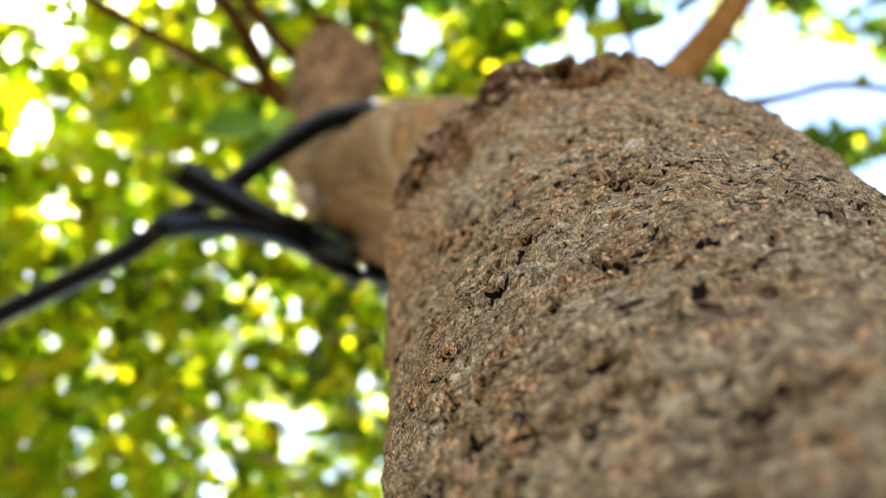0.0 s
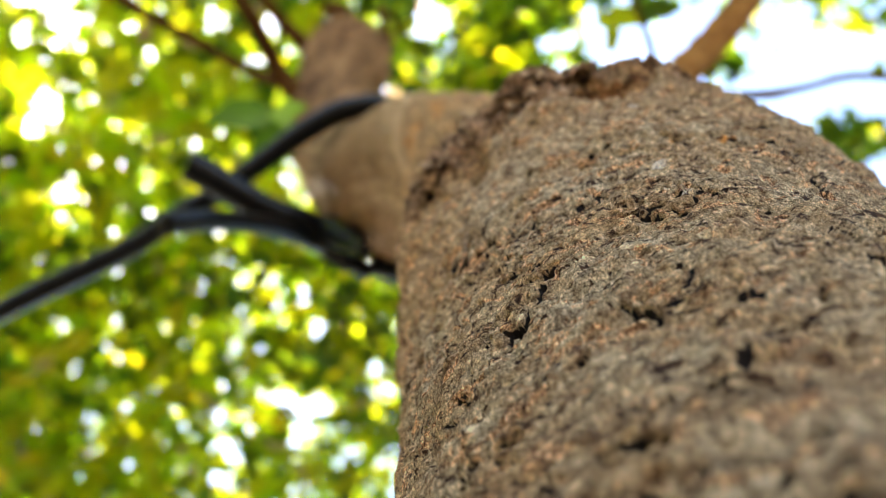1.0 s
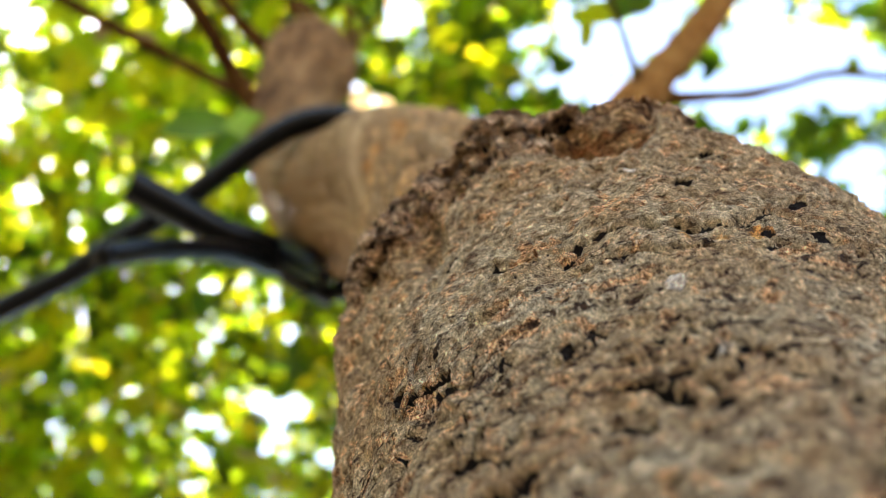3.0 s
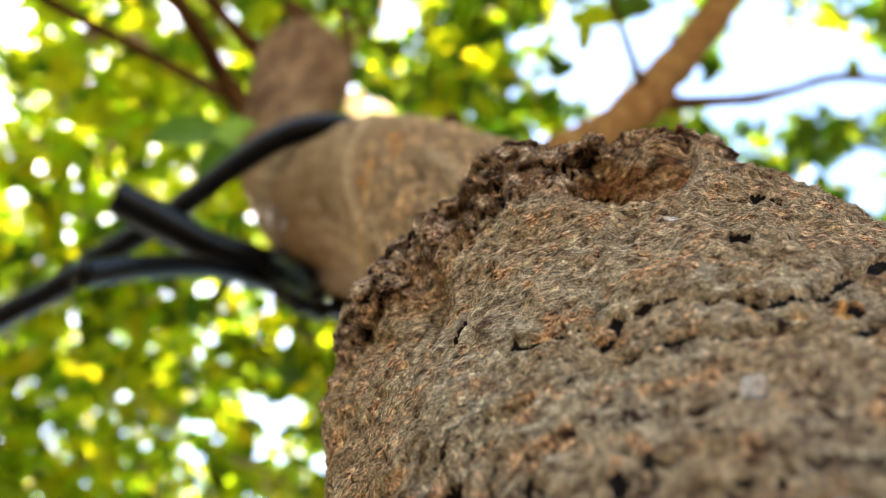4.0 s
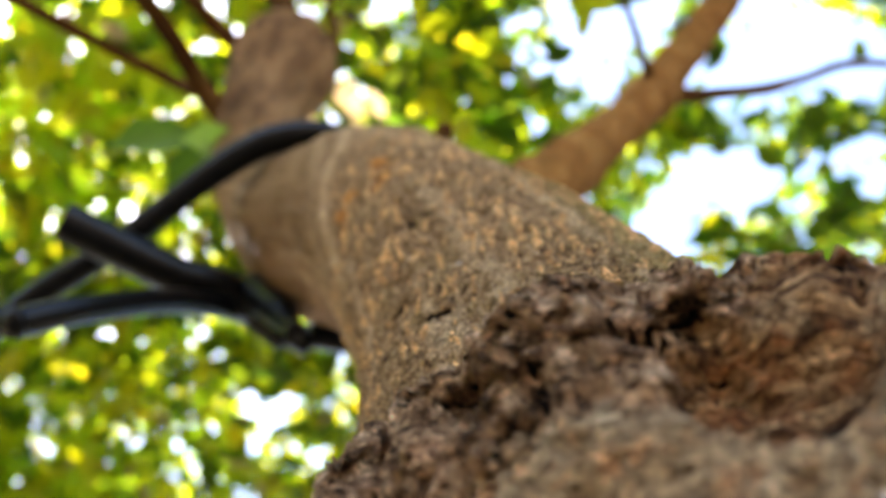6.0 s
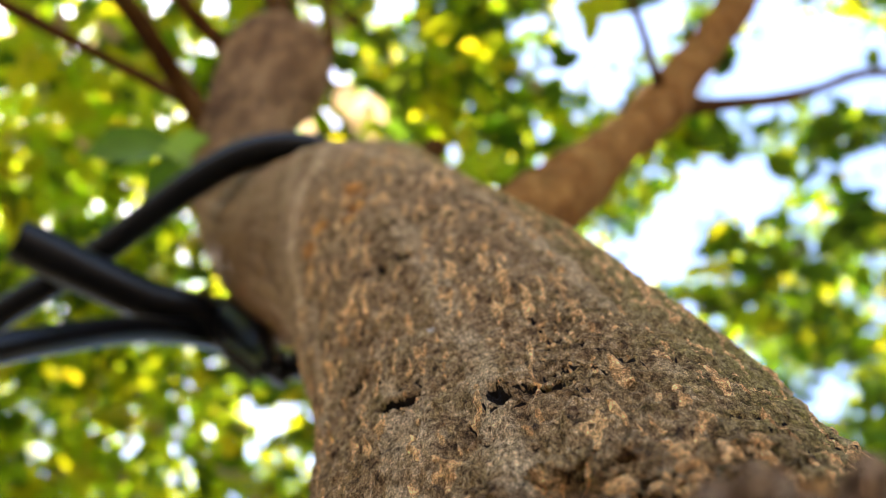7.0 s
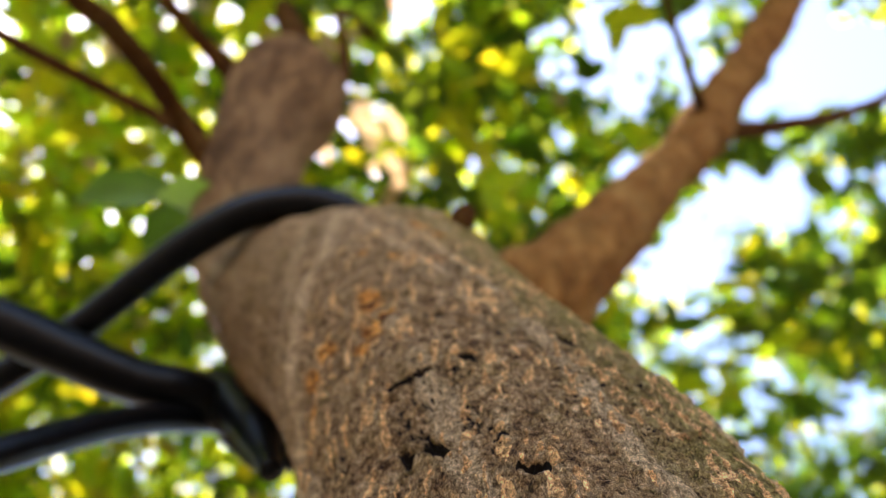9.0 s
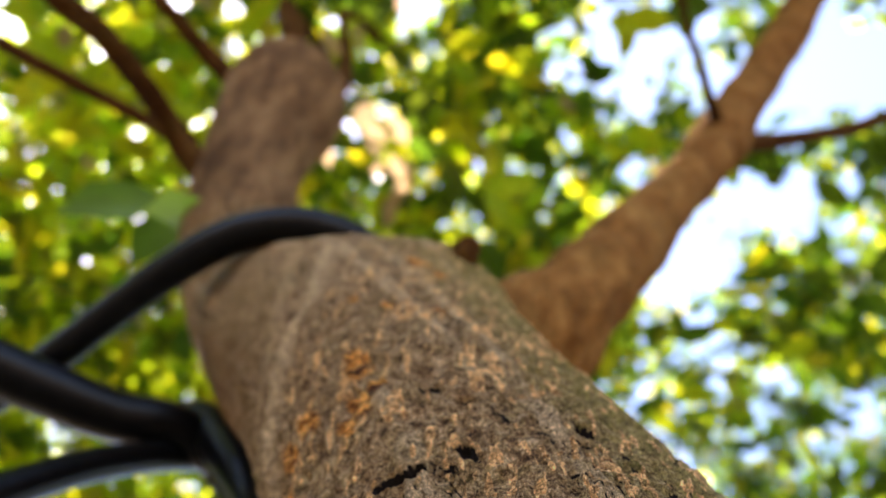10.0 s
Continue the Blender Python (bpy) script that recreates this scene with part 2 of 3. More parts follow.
def ridged(p, octaves, seed=0):
    out, amp = 0.0, 1.0
    for o in range(octaves):
        out = out + amp * (1 - 2 * np.abs(vnoise(p * 2.03**o + 9.1 * o, seed + o)))
        amp *= 0.55
    return out


def worley(p, seed=0):
    """Distance to the nearest and second nearest cell point, and the nearest cell's random number."""
    i = np.floor(p).astype(np.int64)
    d1, d2, cell = np.full(len(p), 9.0), np.full(len(p), 9.0), np.zeros(len(p))
    for dx in (-1, 0, 1):
        for dy in (-1, 0, 1):
            for dz in (-1, 0, 1):
                c = i + (dx, dy, dz)
                q = np.stack([c[:, k] + hash3(c[:, 0], c[:, 1], c[:, 2], seed + k) for k in range(3)], 1)
                d = np.sqrt(((q - p) ** 2).sum(1))
                r = hash3(c[:, 0], c[:, 1], c[:, 2], seed + 7)
                near = d < d1
                d2 = np.where(near, d1, np.minimum(d2, d))
                cell = np.where(near, r, cell)
                d1 = np.where(near, d, d1)
    return d1, d2, cell


def step(x, a, b):
    t = np.clip((x - a) / (b - a), 0, 1)
    return t * t * (3 - 2 * t)


def curve_points(pts, n):
    """A smooth line through the points (Catmull-Rom), n steps a stretch; columns beyond the third ride along."""
    p = np.array(pts, float)
    p = np.vstack([2 * p[0] - p[1], p, 2 * p[-1] - p[-2]])
    out = []
    for a, b, c, d in zip(p, p[1:], p[2:], p[3:]):
        t = np.linspace(0, 1, n, endpoint=False)[:, None]
        out.append(0.5 * (2 * b + (c - a) * t + (2 * a - 5 * b + 4 * c - d) * t**2 + (3 * b - a - 3 * c + d) * t**3))
    return np.vstack(out + [p[-2:-1]])


def tube_arrays(line, sides, rough=0.0, seed=0, flat=1.0):
    """Verts and quads of a closed tube along rows of x, y, z, radius."""
    c, r = line[:, :3], line[:, 3]
    t = np.gradient(c, axis=0)
    t /= np.linalg.norm(t, axis=1)[:, None]
    side = np.cross(t, (0.13, 0.21, 0.97) if abs(t[:, 2]).mean() < 0.8 else (0.1, 1.0, 0.05))
    side /= np.linalg.norm(side, axis=1)[:, None]
    up = np.cross(side, t)
    a = np.linspace(0, 2 * np.pi, sides, endpoint=False)
    ring = side[:, None] * np.cos(a)[None, :, None] + up[:, None] * np.sin(a)[None, :, None] * flat
    rad = r[:, None] * np.ones(sides)
    if rough:
        q = (c[:, None] + ring * r[:, None, None]).reshape(-1, 3)
        rad = rad * (1 + rough * fbm(q * 55, 3, seed).reshape(rad.shape))
    v = (c[:, None] + ring * rad[..., None]).reshape(-1, 3)
    n = len(c)
    i, j = np.meshgrid(np.arange(n - 1), np.arange(sides), indexing="ij")
    k = (j + 1) % sides
    f = np.stack([i * sides + j, i * sides + k, (i + 1) * sides + k, (i + 1) * sides + j], -1).reshape(-1, 4)
    caps = []
    for base, centre in ((0, c[0]), ((n - 1) * sides, c[-1])):
        m = len(v)
        v = np.vstack([v, centre])
        for j2 in range(0, sides, 2):
            caps.append((m, base + j2, base + (j2 + 1) % sides, base + (j2 + 2) % sides))
    return v, np.vstack([f, np.array(caps)])


# ---- ground ----
gx = np.linspace(-1, 1, 61)
gx = np.sign(gx) * np.abs(gx) ** 3 * 400
X, Y = np.meshgrid(gx, gx, indexing="ij")
Z = 0.03 * vnoise(np.stack([X.ravel(), Y.ravel(), 0 * X.ravel()], 1) * 0.8, 5)
i, j = np.meshgrid(np.arange(60), np.arange(60), indexing="ij")
quads = np.stack([i * 61 + j, (i + 1) * 61 + j, (i + 1) * 61 + j + 1, i * 61 + j + 1], -1).reshape(-1, 4)
tagged(mesh_object("ground", np.stack([X.ravel(), Y.ravel(), Z], 1), quads, [SOIL]), "dry brown soil with grass patches under the tree", "ground", kind="structure")

# ---- tree: trunk ----
tree = new("tree")
tree.location = (0.0, 0.0, 0.0)
tagged(tree, "tall leafy tree with rough grey-brown bark and forking limbs", "tree")

# height, centre x, centre y, radius; theta 0 faces the path, positive towards +x
LOWER = np.array([(-0.05, 0.02, 0.062, 0.085), (0.12, 0.022, 0.062, 0.062), (0.6, 0.028, 0.062, 0.047), (1.1, 0.032, 0.063, 0.041), (1.3, 0.034, 0.0655, 0.0415),
                  (1.38, 0.0363, 0.0677, 0.0405), (1.43, 0.0393, 0.0753, 0.0462), (1.48, 0.043, 0.084, 0.0513), (1.53, 0.0452, 0.0901, 0.0588),
                  (1.56, 0.0455, 0.0975, 0.0609), (1.62, 0.0455, 0.105, 0.0625), (2.4, 0.0455, 0.105, 0.0625)])
UPPER = np.array([(-0.05, 0.0482, 0.0944, 0.0473), (1.54, 0.0482, 0.0944, 0.0473), (1.6, 0.0393, 0.1048, 0.0452), (1.65, 0.034, 0.1106, 0.0447), (1.7, 0.0222, 0.1153, 0.0431),
                  (1.75, 0.0065, 0.1223, 0.0431), (1.8, -0.0078, 0.1395, 0.0486), (1.82, -0.0145, 0.146, 0.053), (1.86, -0.029, 0.167, 0.0565), (1.9, -0.055, 0.178, 0.048),
                  (1.95, -0.09, 0.168, 0.0345), (2.02, -0.106, 0.153, 0.0285), (2.08, -0.1095, 0.146, 0.032), (2.13, -0.1065, 0.14, 0.0415), (2.165, -0.105, 0.136, 0.045),
                  (2.19, -0.107, 0.133, 0.036), (2.215, -0.112, 0.13, 0.02), (2.24, -0.116, 0.128, 0.0135), (2.29, -0.12, 0.124, 0.012)])


def smooth_rows(rows, z):
    """Rows of height, x, y, radius at the heights z, rounded over a few centimetres."""
    out = []
    for k in (1, 2, 3):
        acc = 0.0
        for off, w in ((-0.018, 0.15), (-0.009, 0.22), (0, 0.26), (0.009, 0.22), (0.018, 0.15)):
            acc = acc + w * np.interp(z + off, rows[:, 0], rows[:, k])
        out.append(acc)
    return out


zs = np.concatenate([np.linspace(-0.05, 1.34, 60, endpoint=False), np.arange(1.34, 1.375, 0.0012), np.arange(1.375, 1.515, 0.00042), np.arange(1.515, 1.562, 0.00028), np.arange(1.562, 1.68, 0.00045),
                     np.arange(1.68, 1.76, 0.0007), np.arange(1.76, 1.86, 0.0013), np.linspace(1.86, 2.29, 110)])
front = np.concatenate([np.linspace(-100, 72, 430), np.linspace(72, 110, 50)[1:], np.linspace(110, 260, 42)[1:-1]])
TH, ZZ = np.meshgrid(np.radians(front), zs)
th, zz = TH.ravel(), ZZ.ravel()
deg = np.degrees(th)
deg = np.where(deg > 180, deg - 360, deg)
lx, ly, lr = smooth_rows(LOWER, zz)
ux, uy, ur = smooth_rows(UPPER, zz)

# the swollen collar: rim height by angle, and how sharply the trunk steps back above it
rim = np.interp(deg, [-180, -110, -85, -70, -55, -45, -38, -31, -25, -18, -8, -3, 3, 12, 30, 60, 120, 180],
                [1.54, 1.53, 1.527, 1.530, 1.541, 1.5457, 1.5468, 1.5448, 1.5458, 1.5464, 1.5484, 1.5463, 1.5455, 1.5375, 1.533, 1.535, 1.54, 1.54])
P0 = np.stack([np.sin(th) * 0.055, -np.cos(th) * 0.055, zz], 1)
rim = rim + 0.0016 * fbm(P0 * 110, 3, 40)
crusty = step(deg, -125, -95) * (1 - step(deg, 4, 20))
width = 0.0055 + 0.016 * (1 - crusty)
w_up = step(zz, rim - 0.45 * width, rim + 0.75 * width)

near_rim = crusty * step(zz, 1.516, 1.548) * (1 - w_up)
flare = near_rim * np.interp(deg, [-120, -80, -55, -30, -15, -4, 8, 20], [0.001, 0.003, 0.005, 0.0066, 0.0058, 0.0046, 0.0005, 0.0])

S = np.stack([lx + lr * np.sin(th), ly - lr * np.cos(th), zz], 1)
warp = 0.0025 * np.stack([fbm(S * 160, 2, 60), fbm(S * 160, 2, 63), fbm(S * 160, 2, 66)], 1)
tilt = np.stack([S[:, 0] + 0.35 * S[:, 2], S[:, 1], S[:, 2] - 0.35 * S[:, 0]], 1)
# coarse lower bark: swells, furrows, flakes, pits
d_low = 0.001 * fbm(S * 60, 2, 1) + 0.00065 * fbm((tilt + 0.6 * warp) * (190, 190, 300), 4, 5) + 0.00017 * fbm(S * 900, 2, 9) + 0.00035 * ridged((tilt + 1.2 * warp) * (120, 120, 330), 3, 11)
n1, n2, _ = worley((tilt + 2.2 * warp) * (95, 95, 165), 25)
crackle = (1 - step(n2 - n1 + 0.05 * vnoise(S * 900, 28), 0.0, 0.05)) * step(fbm(S * 60, 3, 27), 0.12, 0.3)
crackle *= 1 - 0.8 * step(zz, 1.488, 1.508)
d_low -= 0.0009 * crackle
f1, f2, cell = worley((tilt + 1.6 * warp) * (200, 200, 360), 20)
d_low += 0.0006 * (cell - 0.5) * step(f2 - f1, 0.0, 0.06)
g1, _, pit = worley((tilt + 1.6 * warp) * (170, 170, 310), 31)
shoulder = 1 - 0.9 * step(zz, 1.488, 1.508)
pits = shoulder * step(pit, 0.86, 0.93) * (1 - step(g1 + 0.4 * fbm(S * 700, 2, 35), 0.12, 0.3))
d_low -= 0.0008 * pits
d_low += (1 - shoulder) * (0.00045 * ridged((tilt + 1.2 * warp) * (80, 80, 330), 3, 37) - 0.0002)
# crust along the rim: knobs parted by deep dark gaps
crust_zone = crusty * step(zz + 0.003 * fbm(P0 * 120, 2, 75), 1.523, 1.536)
crust_zone *= np.clip(step(deg, -78, -62) * (1 - step(deg, -17, -8)) + step(zz, 1.536, 1.543), 0, 1)
# swollen lumps on the shoulder of the rim, with a furrow beside them
for la, lz, wa, wz, amp in ((-66, 1.524, 9, 0.006, 0.0025), (-52, 1.532, 6, 0.006, 0.003), (-45, 1.525, 4, 0.008, -0.0035), (-35, 1.538, 3, 0.004, -0.003), (-28, 1.545, 4, 0.004, 0.003)):
    d_low += amp * np.exp(-(((deg - la) / wa) ** 2) - ((zz - lz) / wz) ** 2)

# smoother upper bark with lengthwise streaks
U = np.stack([ux + ur * np.sin(th), uy - ur * np.cos(th), zz], 1)
streak = step(vnoise((U + 0.35 * warp) * (900, 900, 80), 84) + 0.35 * vnoise(U * 120, 85), 0.2, 0.38) * step(fbm(U * (700, 700, 300), 2, 86), -0.45, 0.0)
d_up = 0.0013 * fbm(U * 45, 3, 80) + 0.00045 * ridged((U + 0.6 * warp) * (330, 330, 190), 4, 84) + 0.0003 * fbm(U * (900, 900, 600), 3, 88)
h1, h2, hcell = worley((U + 0.7 * warp) * (420, 420, 300), 90)
d_up += 0.0004 * (hcell - 0.5) * step(h2 - h1, 0.02, 0.2) + 0.00035 * streak
# long low ribs that run up the trunk and sweep towards the fork
rib = vnoise(np.stack([th * 9.0 + 14 * np.maximum(zz - 1.7, 0), zz * 9, 0 * zz], 1) + 0.25 * fbm(U * 60, 2, 93)[:, None], 92)
ribs = step(rib, 0.15, 0.55)
# a pale double fold that sweeps from the flank up to the fork, smooth bark beyond it
fold_at = np.interp(zz, (1.66, 1.69, 1.726, 1.748, 1.779, 1.81, 1.85), (-84, -77, -70, -55, -32, -16, 0)) + 3.5 * fbm(U * 50, 2, 94)
fold = (np.exp(-((deg - fold_at) / 4.5) ** 2) + 0.6 * np.exp(-((deg - fold_at + 15) / 4) ** 2)) * step(zz, 1.665, 1.7) * (1 - step(zz, 1.81, 1.85))
streak *= 1 - 0.85 * (1 - step(deg - fold_at, -2, 16)) * step(zz, 1.68, 1.72)
c1, c2, _ = worley((U + 1.6 * warp) * (230, 230, 120), 95)
split = (1 - step(c2 - c1 + 0.05 * vnoise(U * 900, 96), 0.0, 0.07)) * step(fbm(U * (95, 95, 60), 3, 97), 0.22, 0.42)
d_up += 0.0006 * ribs - 0.0008 * split + 0.001 * fold
d_up *= 1 - 0.35 * step(zz, 1.72, 1.8)


def scratch(lines, depth, half, r):
    """Depth of cracks drawn as lines of (angle, height)."""
    out = np.zeros(len(zz))
    wob = 0.0006 * fbm(S * 620, 3, 120)
    for pts in lines:
        lo, hi = min(p[1] for p in pts) - 0.006, max(p[1] for p in pts) + 0.006
        a0, a1 = min(p[0] for p in pts) - 8, max(p[0] for p in pts) + 8
        pick = np.where((zz > lo) & (zz < hi) & (deg > a0) & (deg < a1))[0]
        u = np.stack([np.radians(deg[pick]) * r, zz[pick]], 1)
        best = np.full(len(pick), 1.0)
        for (qa, qz), (pa, pz) in zip(pts, pts[1:]):
            a, b2 = np.array((math.radians(qa) * r, qz)), np.array((math.radians(pa) * r, pz))
            ab = b2 - a
            t = np.clip(((u - a) @ ab) / (ab @ ab + 1e-12), 0, 1)
            best = np.minimum(best, np.linalg.norm(u - a - t[:, None] * ab, axis=1))
        e = best + wob[pick]
        out[pick] = np.maximum(out[pick], 1 - step(e, half * 0.2, half))
    return depth * out


cracks_low = [
    [(-38.3, 1.515), (-40.7, 1.5112), (-42.7, 1.5085)], [(-23.9, 1.4938), (-22.6, 1.4946)], [(-27.9, 1.4596), (-22.8, 1.4609), (-18.1, 1.4566), (-14.7, 1.4538)],
    [(-57.7, 1.4911), (-52.3, 1.485), (-45.1, 1.4832)], [(-44.2, 1.4627), (-41.3, 1.4654)], [(-40.7, 1.4535), (-35, 1.4533)],
    [(-46, 1.4631), (-37.3, 1.4604)], [(-50, 1.4474), (-42.8, 1.4433), (-37.8, 1.451)], [(-28.5, 1.4355), (-25.1, 1.4301)], [(-23.7, 1.4146), (-20.7, 1.4154)],
    [(-47, 1.4267), (-45.9, 1.427)], [(-37.4, 1.4127), (-30.6, 1.4105)], [(-79.6, 1.4485), (-77.8, 1.4532)], [(-77.1, 1.437), (-76, 1.432)], [(-50.9, 1.4238), (-47.6, 1.4227)],
    [(-75.3, 1.4494), (-79.9, 1.4508), (-80.8, 1.4435)], [(-60.2, 1.5024), (-61.5, 1.4995)], [(-65.7, 1.5066), (-66.5, 1.503)],
    [(3.1, 1.5224), (5.5, 1.523), (7.3, 1.5196)], [(-4.5, 1.5076), (-2.9, 1.5066)], [(-11.5, 1.4939), (-7.3, 1.4936)]]
seam = [[(-34.1, 1.5), (-23.2, 1.497), (-14.8, 1.4958), (-7.2, 1.4931), (1.4, 1.4944), (13.5, 1.5041), (23.3, 1.5084), (34, 1.507)]]
k_low = scratch(cracks_low, 0.0019, 0.00105, 0.055)
hollows = np.zeros(len(zz))
for oa, oz, ow in ((12.2, 1.4495, 0.0018), (6.3, 1.4859, 0.0014), (16.9, 1.4988, 0.002), (2.0, 1.5207, 0.0018), (-2.8, 1.5075, 0.0016), (-73.4, 1.5, 0.0016), (4.9, 1.4429, 0.0016)):
    e = np.hypot(np.radians(deg - oa) * 0.053, (zz - oz) * 1.25) + 0.0011 * fbm(S * 380, 3, 137)
    hollows = np.maximum(hollows, 1 - step(e, ow * 0.25, ow * 0.75))
k_low = np.maximum(k_low, 0.0017 * hollows)
seam.append([(-24, 1.4895), (-12, 1.4872), (0, 1.4862), (9, 1.487), (18, 1.4905)])
k_seam = scratch(seam, 0.0014, 0.0014, 0.055)
cracks_up = [
    [(-23.3, 1.6038), (-22.4, 1.5994)], [(-16.5, 1.6004), (-13.1, 1.5992)], [(-59.4, 1.6304), (-49.9, 1.6313)], [(-45.7, 1.6151), (-38.5, 1.6121)],
    [(-37.7, 1.6678), (-36.9, 1.6705)], [(-31.5, 1.6696), (-28.9, 1.6658)], [(-34.7, 1.6904), (-25.5, 1.6913)], [(-15.5, 1.7143), (-13.8, 1.714)], [(-9.2, 1.709), (-7.5, 1.7095)],
    [(-15.8, 1.6559), (-12.7, 1.6548)], [(13.2, 1.6994), (14.8, 1.699)], [(14, 1.7154), (16, 1.715)], [(-14.8, 1.6952), (-14.2, 1.692)]]
k_up = scratch(cracks_up, 0.0024, 0.0019, 0.045)
scar = scratch([[(-84, 1.7), (-70.2, 1.7286), (-46.6, 1.7641), (-21.4, 1.7747)]], 1.0, 0.004, 0.045)
d_up = d_up + 0.0009 * scar
ring = 0.0016 * np.exp(-(((zz - 1.775) / 0.004) ** 2)) * step(-deg, 60, 80)
groove = scratch([[(-45, 1.882), (-58, 1.868), (-73, 1.854), (-93, 1.851), (-112, 1.852)]], 1.0, 0.0065, 0.05)
d_up = d_up - ring - 0.0016 * groove + 0.0055 * np.exp(-(((deg - 38) / 26) ** 2) - ((zz - 1.838) / 0.026) ** 2)

# the hollow knot under the rim, with a chunk of bare wood hanging over it
hz = (zz - 1.5345) / 0.0132
ha = (deg + 12 - 140 * (zz - 1.531)) / 11.0
hr = np.sqrt(ha**2 + hz**2) + 0.07 * fbm(P0 * 260, 2, 130)
hollow = (1 - step(hr, 0.82 - 0.35 * step(-ha, 0.0, 0.8), 0.985)) * (1 - step(zz + 0.0015 * fbm(P0 * 200, 2, 133), 1.533, 1.539))
chunk = np.exp(-(((deg + 4.5) / 5.0) ** 2) - ((zz - 1.54) / 0.006) ** 2)
d_low = d_low * (1 - 0.6 * hollow) - k_low - k_seam - 0.0062 * hollow * (1 - 0.75 * chunk) + 0.001 * chunk
flare = flare * (1 - 0.5 * hollow * (1 - chunk))
holes = np.zeros(len(zz))
for oa, oz, ow in ((-4.5, 1.5475, 0.0034), (-0.5, 1.5465, 0.0024), (3.5, 1.5385, 0.003), (-21, 1.5365, 0.0028), (-29, 1.534, 0.0026), (-38, 1.545, 0.002), (-24, 1.545, 0.002), (-34, 1.54, 0.0016), (-47, 1.533, 0.0016), (-56, 1.529, 0.0018), (-16, 1.543, 0.0016)):
    e = np.hypot(np.radians(deg - oa) * 0.058, (zz - oz) * 1.4) + 0.0012 * fbm(P0 * 420, 2, 135)
    holes = np.maximum(holes, 1 - step(e, ow * 0.45, ow))
d_low = d_low - 0.004 * holes

rl = lr + d_low + flare
ru = ur + d_up - k_up
px = (1 - w_up) * (lx + rl * np.sin(th)) + w_up * (ux + ru * np.sin(th))
py = (1 - w_up) * (ly - rl * np.cos(th)) + w_up * (uy - ru * np.cos(th))
V = np.stack([px, py, zz], 1)
nz, na = TH.shape


def grid_normals(v):
    g = v.reshape(nz, na, 3)
    du = np.roll(g, -1, 1) - np.roll(g, 1, 1)
    dv = np.gradient(g, axis=0)
    n = np.cross(du, dv)
    return (n / (np.linalg.norm(n, axis=-1, keepdims=True) + 1e-12)).reshape(-1, 3)


# knobs and deep gaps of the crust and fibres of the bare wood, pushed out along the surface
near = np.where((zz > 1.5) & (zz < 1.58) & (crusty > 0.01))[0]
Q = V[near]
wq = 0.0028 * np.stack([fbm(Q * 170, 2, 160), fbm(Q * 170, 2, 163), fbm(Q * 170, 2, 166)], 1)
k1, k2, kcell = worley((Q + 2.2 * wq) * (170, 170, 240), 71)
gaps = np.zeros(len(zz))
gaps[near] = (1 - step(k2 - k1, 0.0, 0.11)) * step(vnoise(Q * 160, 78), -0.2, 0.3)
rough = np.clip(crust_zone + crusty * step(w_up, 0.02, 0.2) * (1 - step(w_up, 0.8, 0.99)), 0, 1)[near] * (1 - hollow[near] * (1 - w_up[near]))
push = np.zeros(len(zz))
push[near] = rough * (0.001 * ridged((Q + 1.3 * wq) * (170, 170, 240), 4, 70) + 0.0014 * (kcell - 0.5) * step(k2 - k1, 0.02, 0.16) + 0.0003 * ridged((Q + 0.6 * wq) * 620, 3, 74) - 0.003 * gaps[near] + 0.0016 * fbm(Q * 120, 2, 77))
push[near] += hollow[near] * (1 - w_up[near]) * (0.0005 * ridged((Q + 0.5 * wq) * (90, 90, 520), 3, 140) + 0.001 * fbm(Q * 140, 3, 145))
push *= 1 - 0.6 * np.clip(chunk, 0, 1)
V = V + grid_normals(V) * push[:, None]
i, j = np.meshgrid(np.arange(nz - 1), np.arange(na), indexing="ij")
k = (j + 1) % na
quads = np.stack([i * na + j, i * na + k, (i + 1) * na + k, (i + 1) * na + j], -1).reshape(-1, 4)
dither = 0.25 * fbm(P0 * 300, 3, 150)
orange = np.zeros(len(zz))
for oa, oz, ow in ((-28.3, 1.7331, 0.0044), (-32.7, 1.7159, 0.0034), (12, 1.8017, 0.004), (-48.6, 1.7225, 0.0034), (-59.5, 1.718, 0.0036), (-30, 1.727, 0.0026), (16, 1.79, 0.003), (-38, 1.712, 0.0022), (-26, 1.72, 0.002), (-12, 1.758, 0.0022), (-20, 1.768, 0.002), (-62, 1.706, 0.0024), (2, 1.752, 0.0016)):
    e = np.hypot(np.radians(deg - oa) * 0.045, (zz - oz) * 0.75) + 0.005 * dither
    orange = np.maximum(orange, (1 - step(e, ow * 0.6, ow)) * (w_up > 0.5))
for oa, oz, ow in ((-7.9, 1.4906, 0.0012), (-3.3, 1.4898, 0.0016), (2.5, 1.4905, 0.0018), (9.4, 1.4931, 0.0016), (-22, 1.4905, 0.0009), (-33, 1.487, 0.0009), (-30, 1.51, 0.0008)):
    e = np.hypot(np.radians(deg - oa) * 0.055, zz - oz) + 0.004 * dither
    orange = np.maximum(orange, 0.8 * (1 - step(e, ow * 0.5, ow)) * (w_up < 0.3))
pale = np.zeros(len(zz))
for oa, oz, ow in ((-12.9, 1.4781, 0.0014), (-10.0, 1.5164, 0.0013), (-31.5, 1.6313, 0.0011), (-13.3, 1.6535, 0.0009), (-12, 1.462, 0.0012)):
    e = np.hypot(np.radians(deg - oa) * 0.05, zz - oz) + 0.003 * dither
    pale = np.maximum(pale, 0.8 * (1 - step(e, ow * 0.5, ow)))
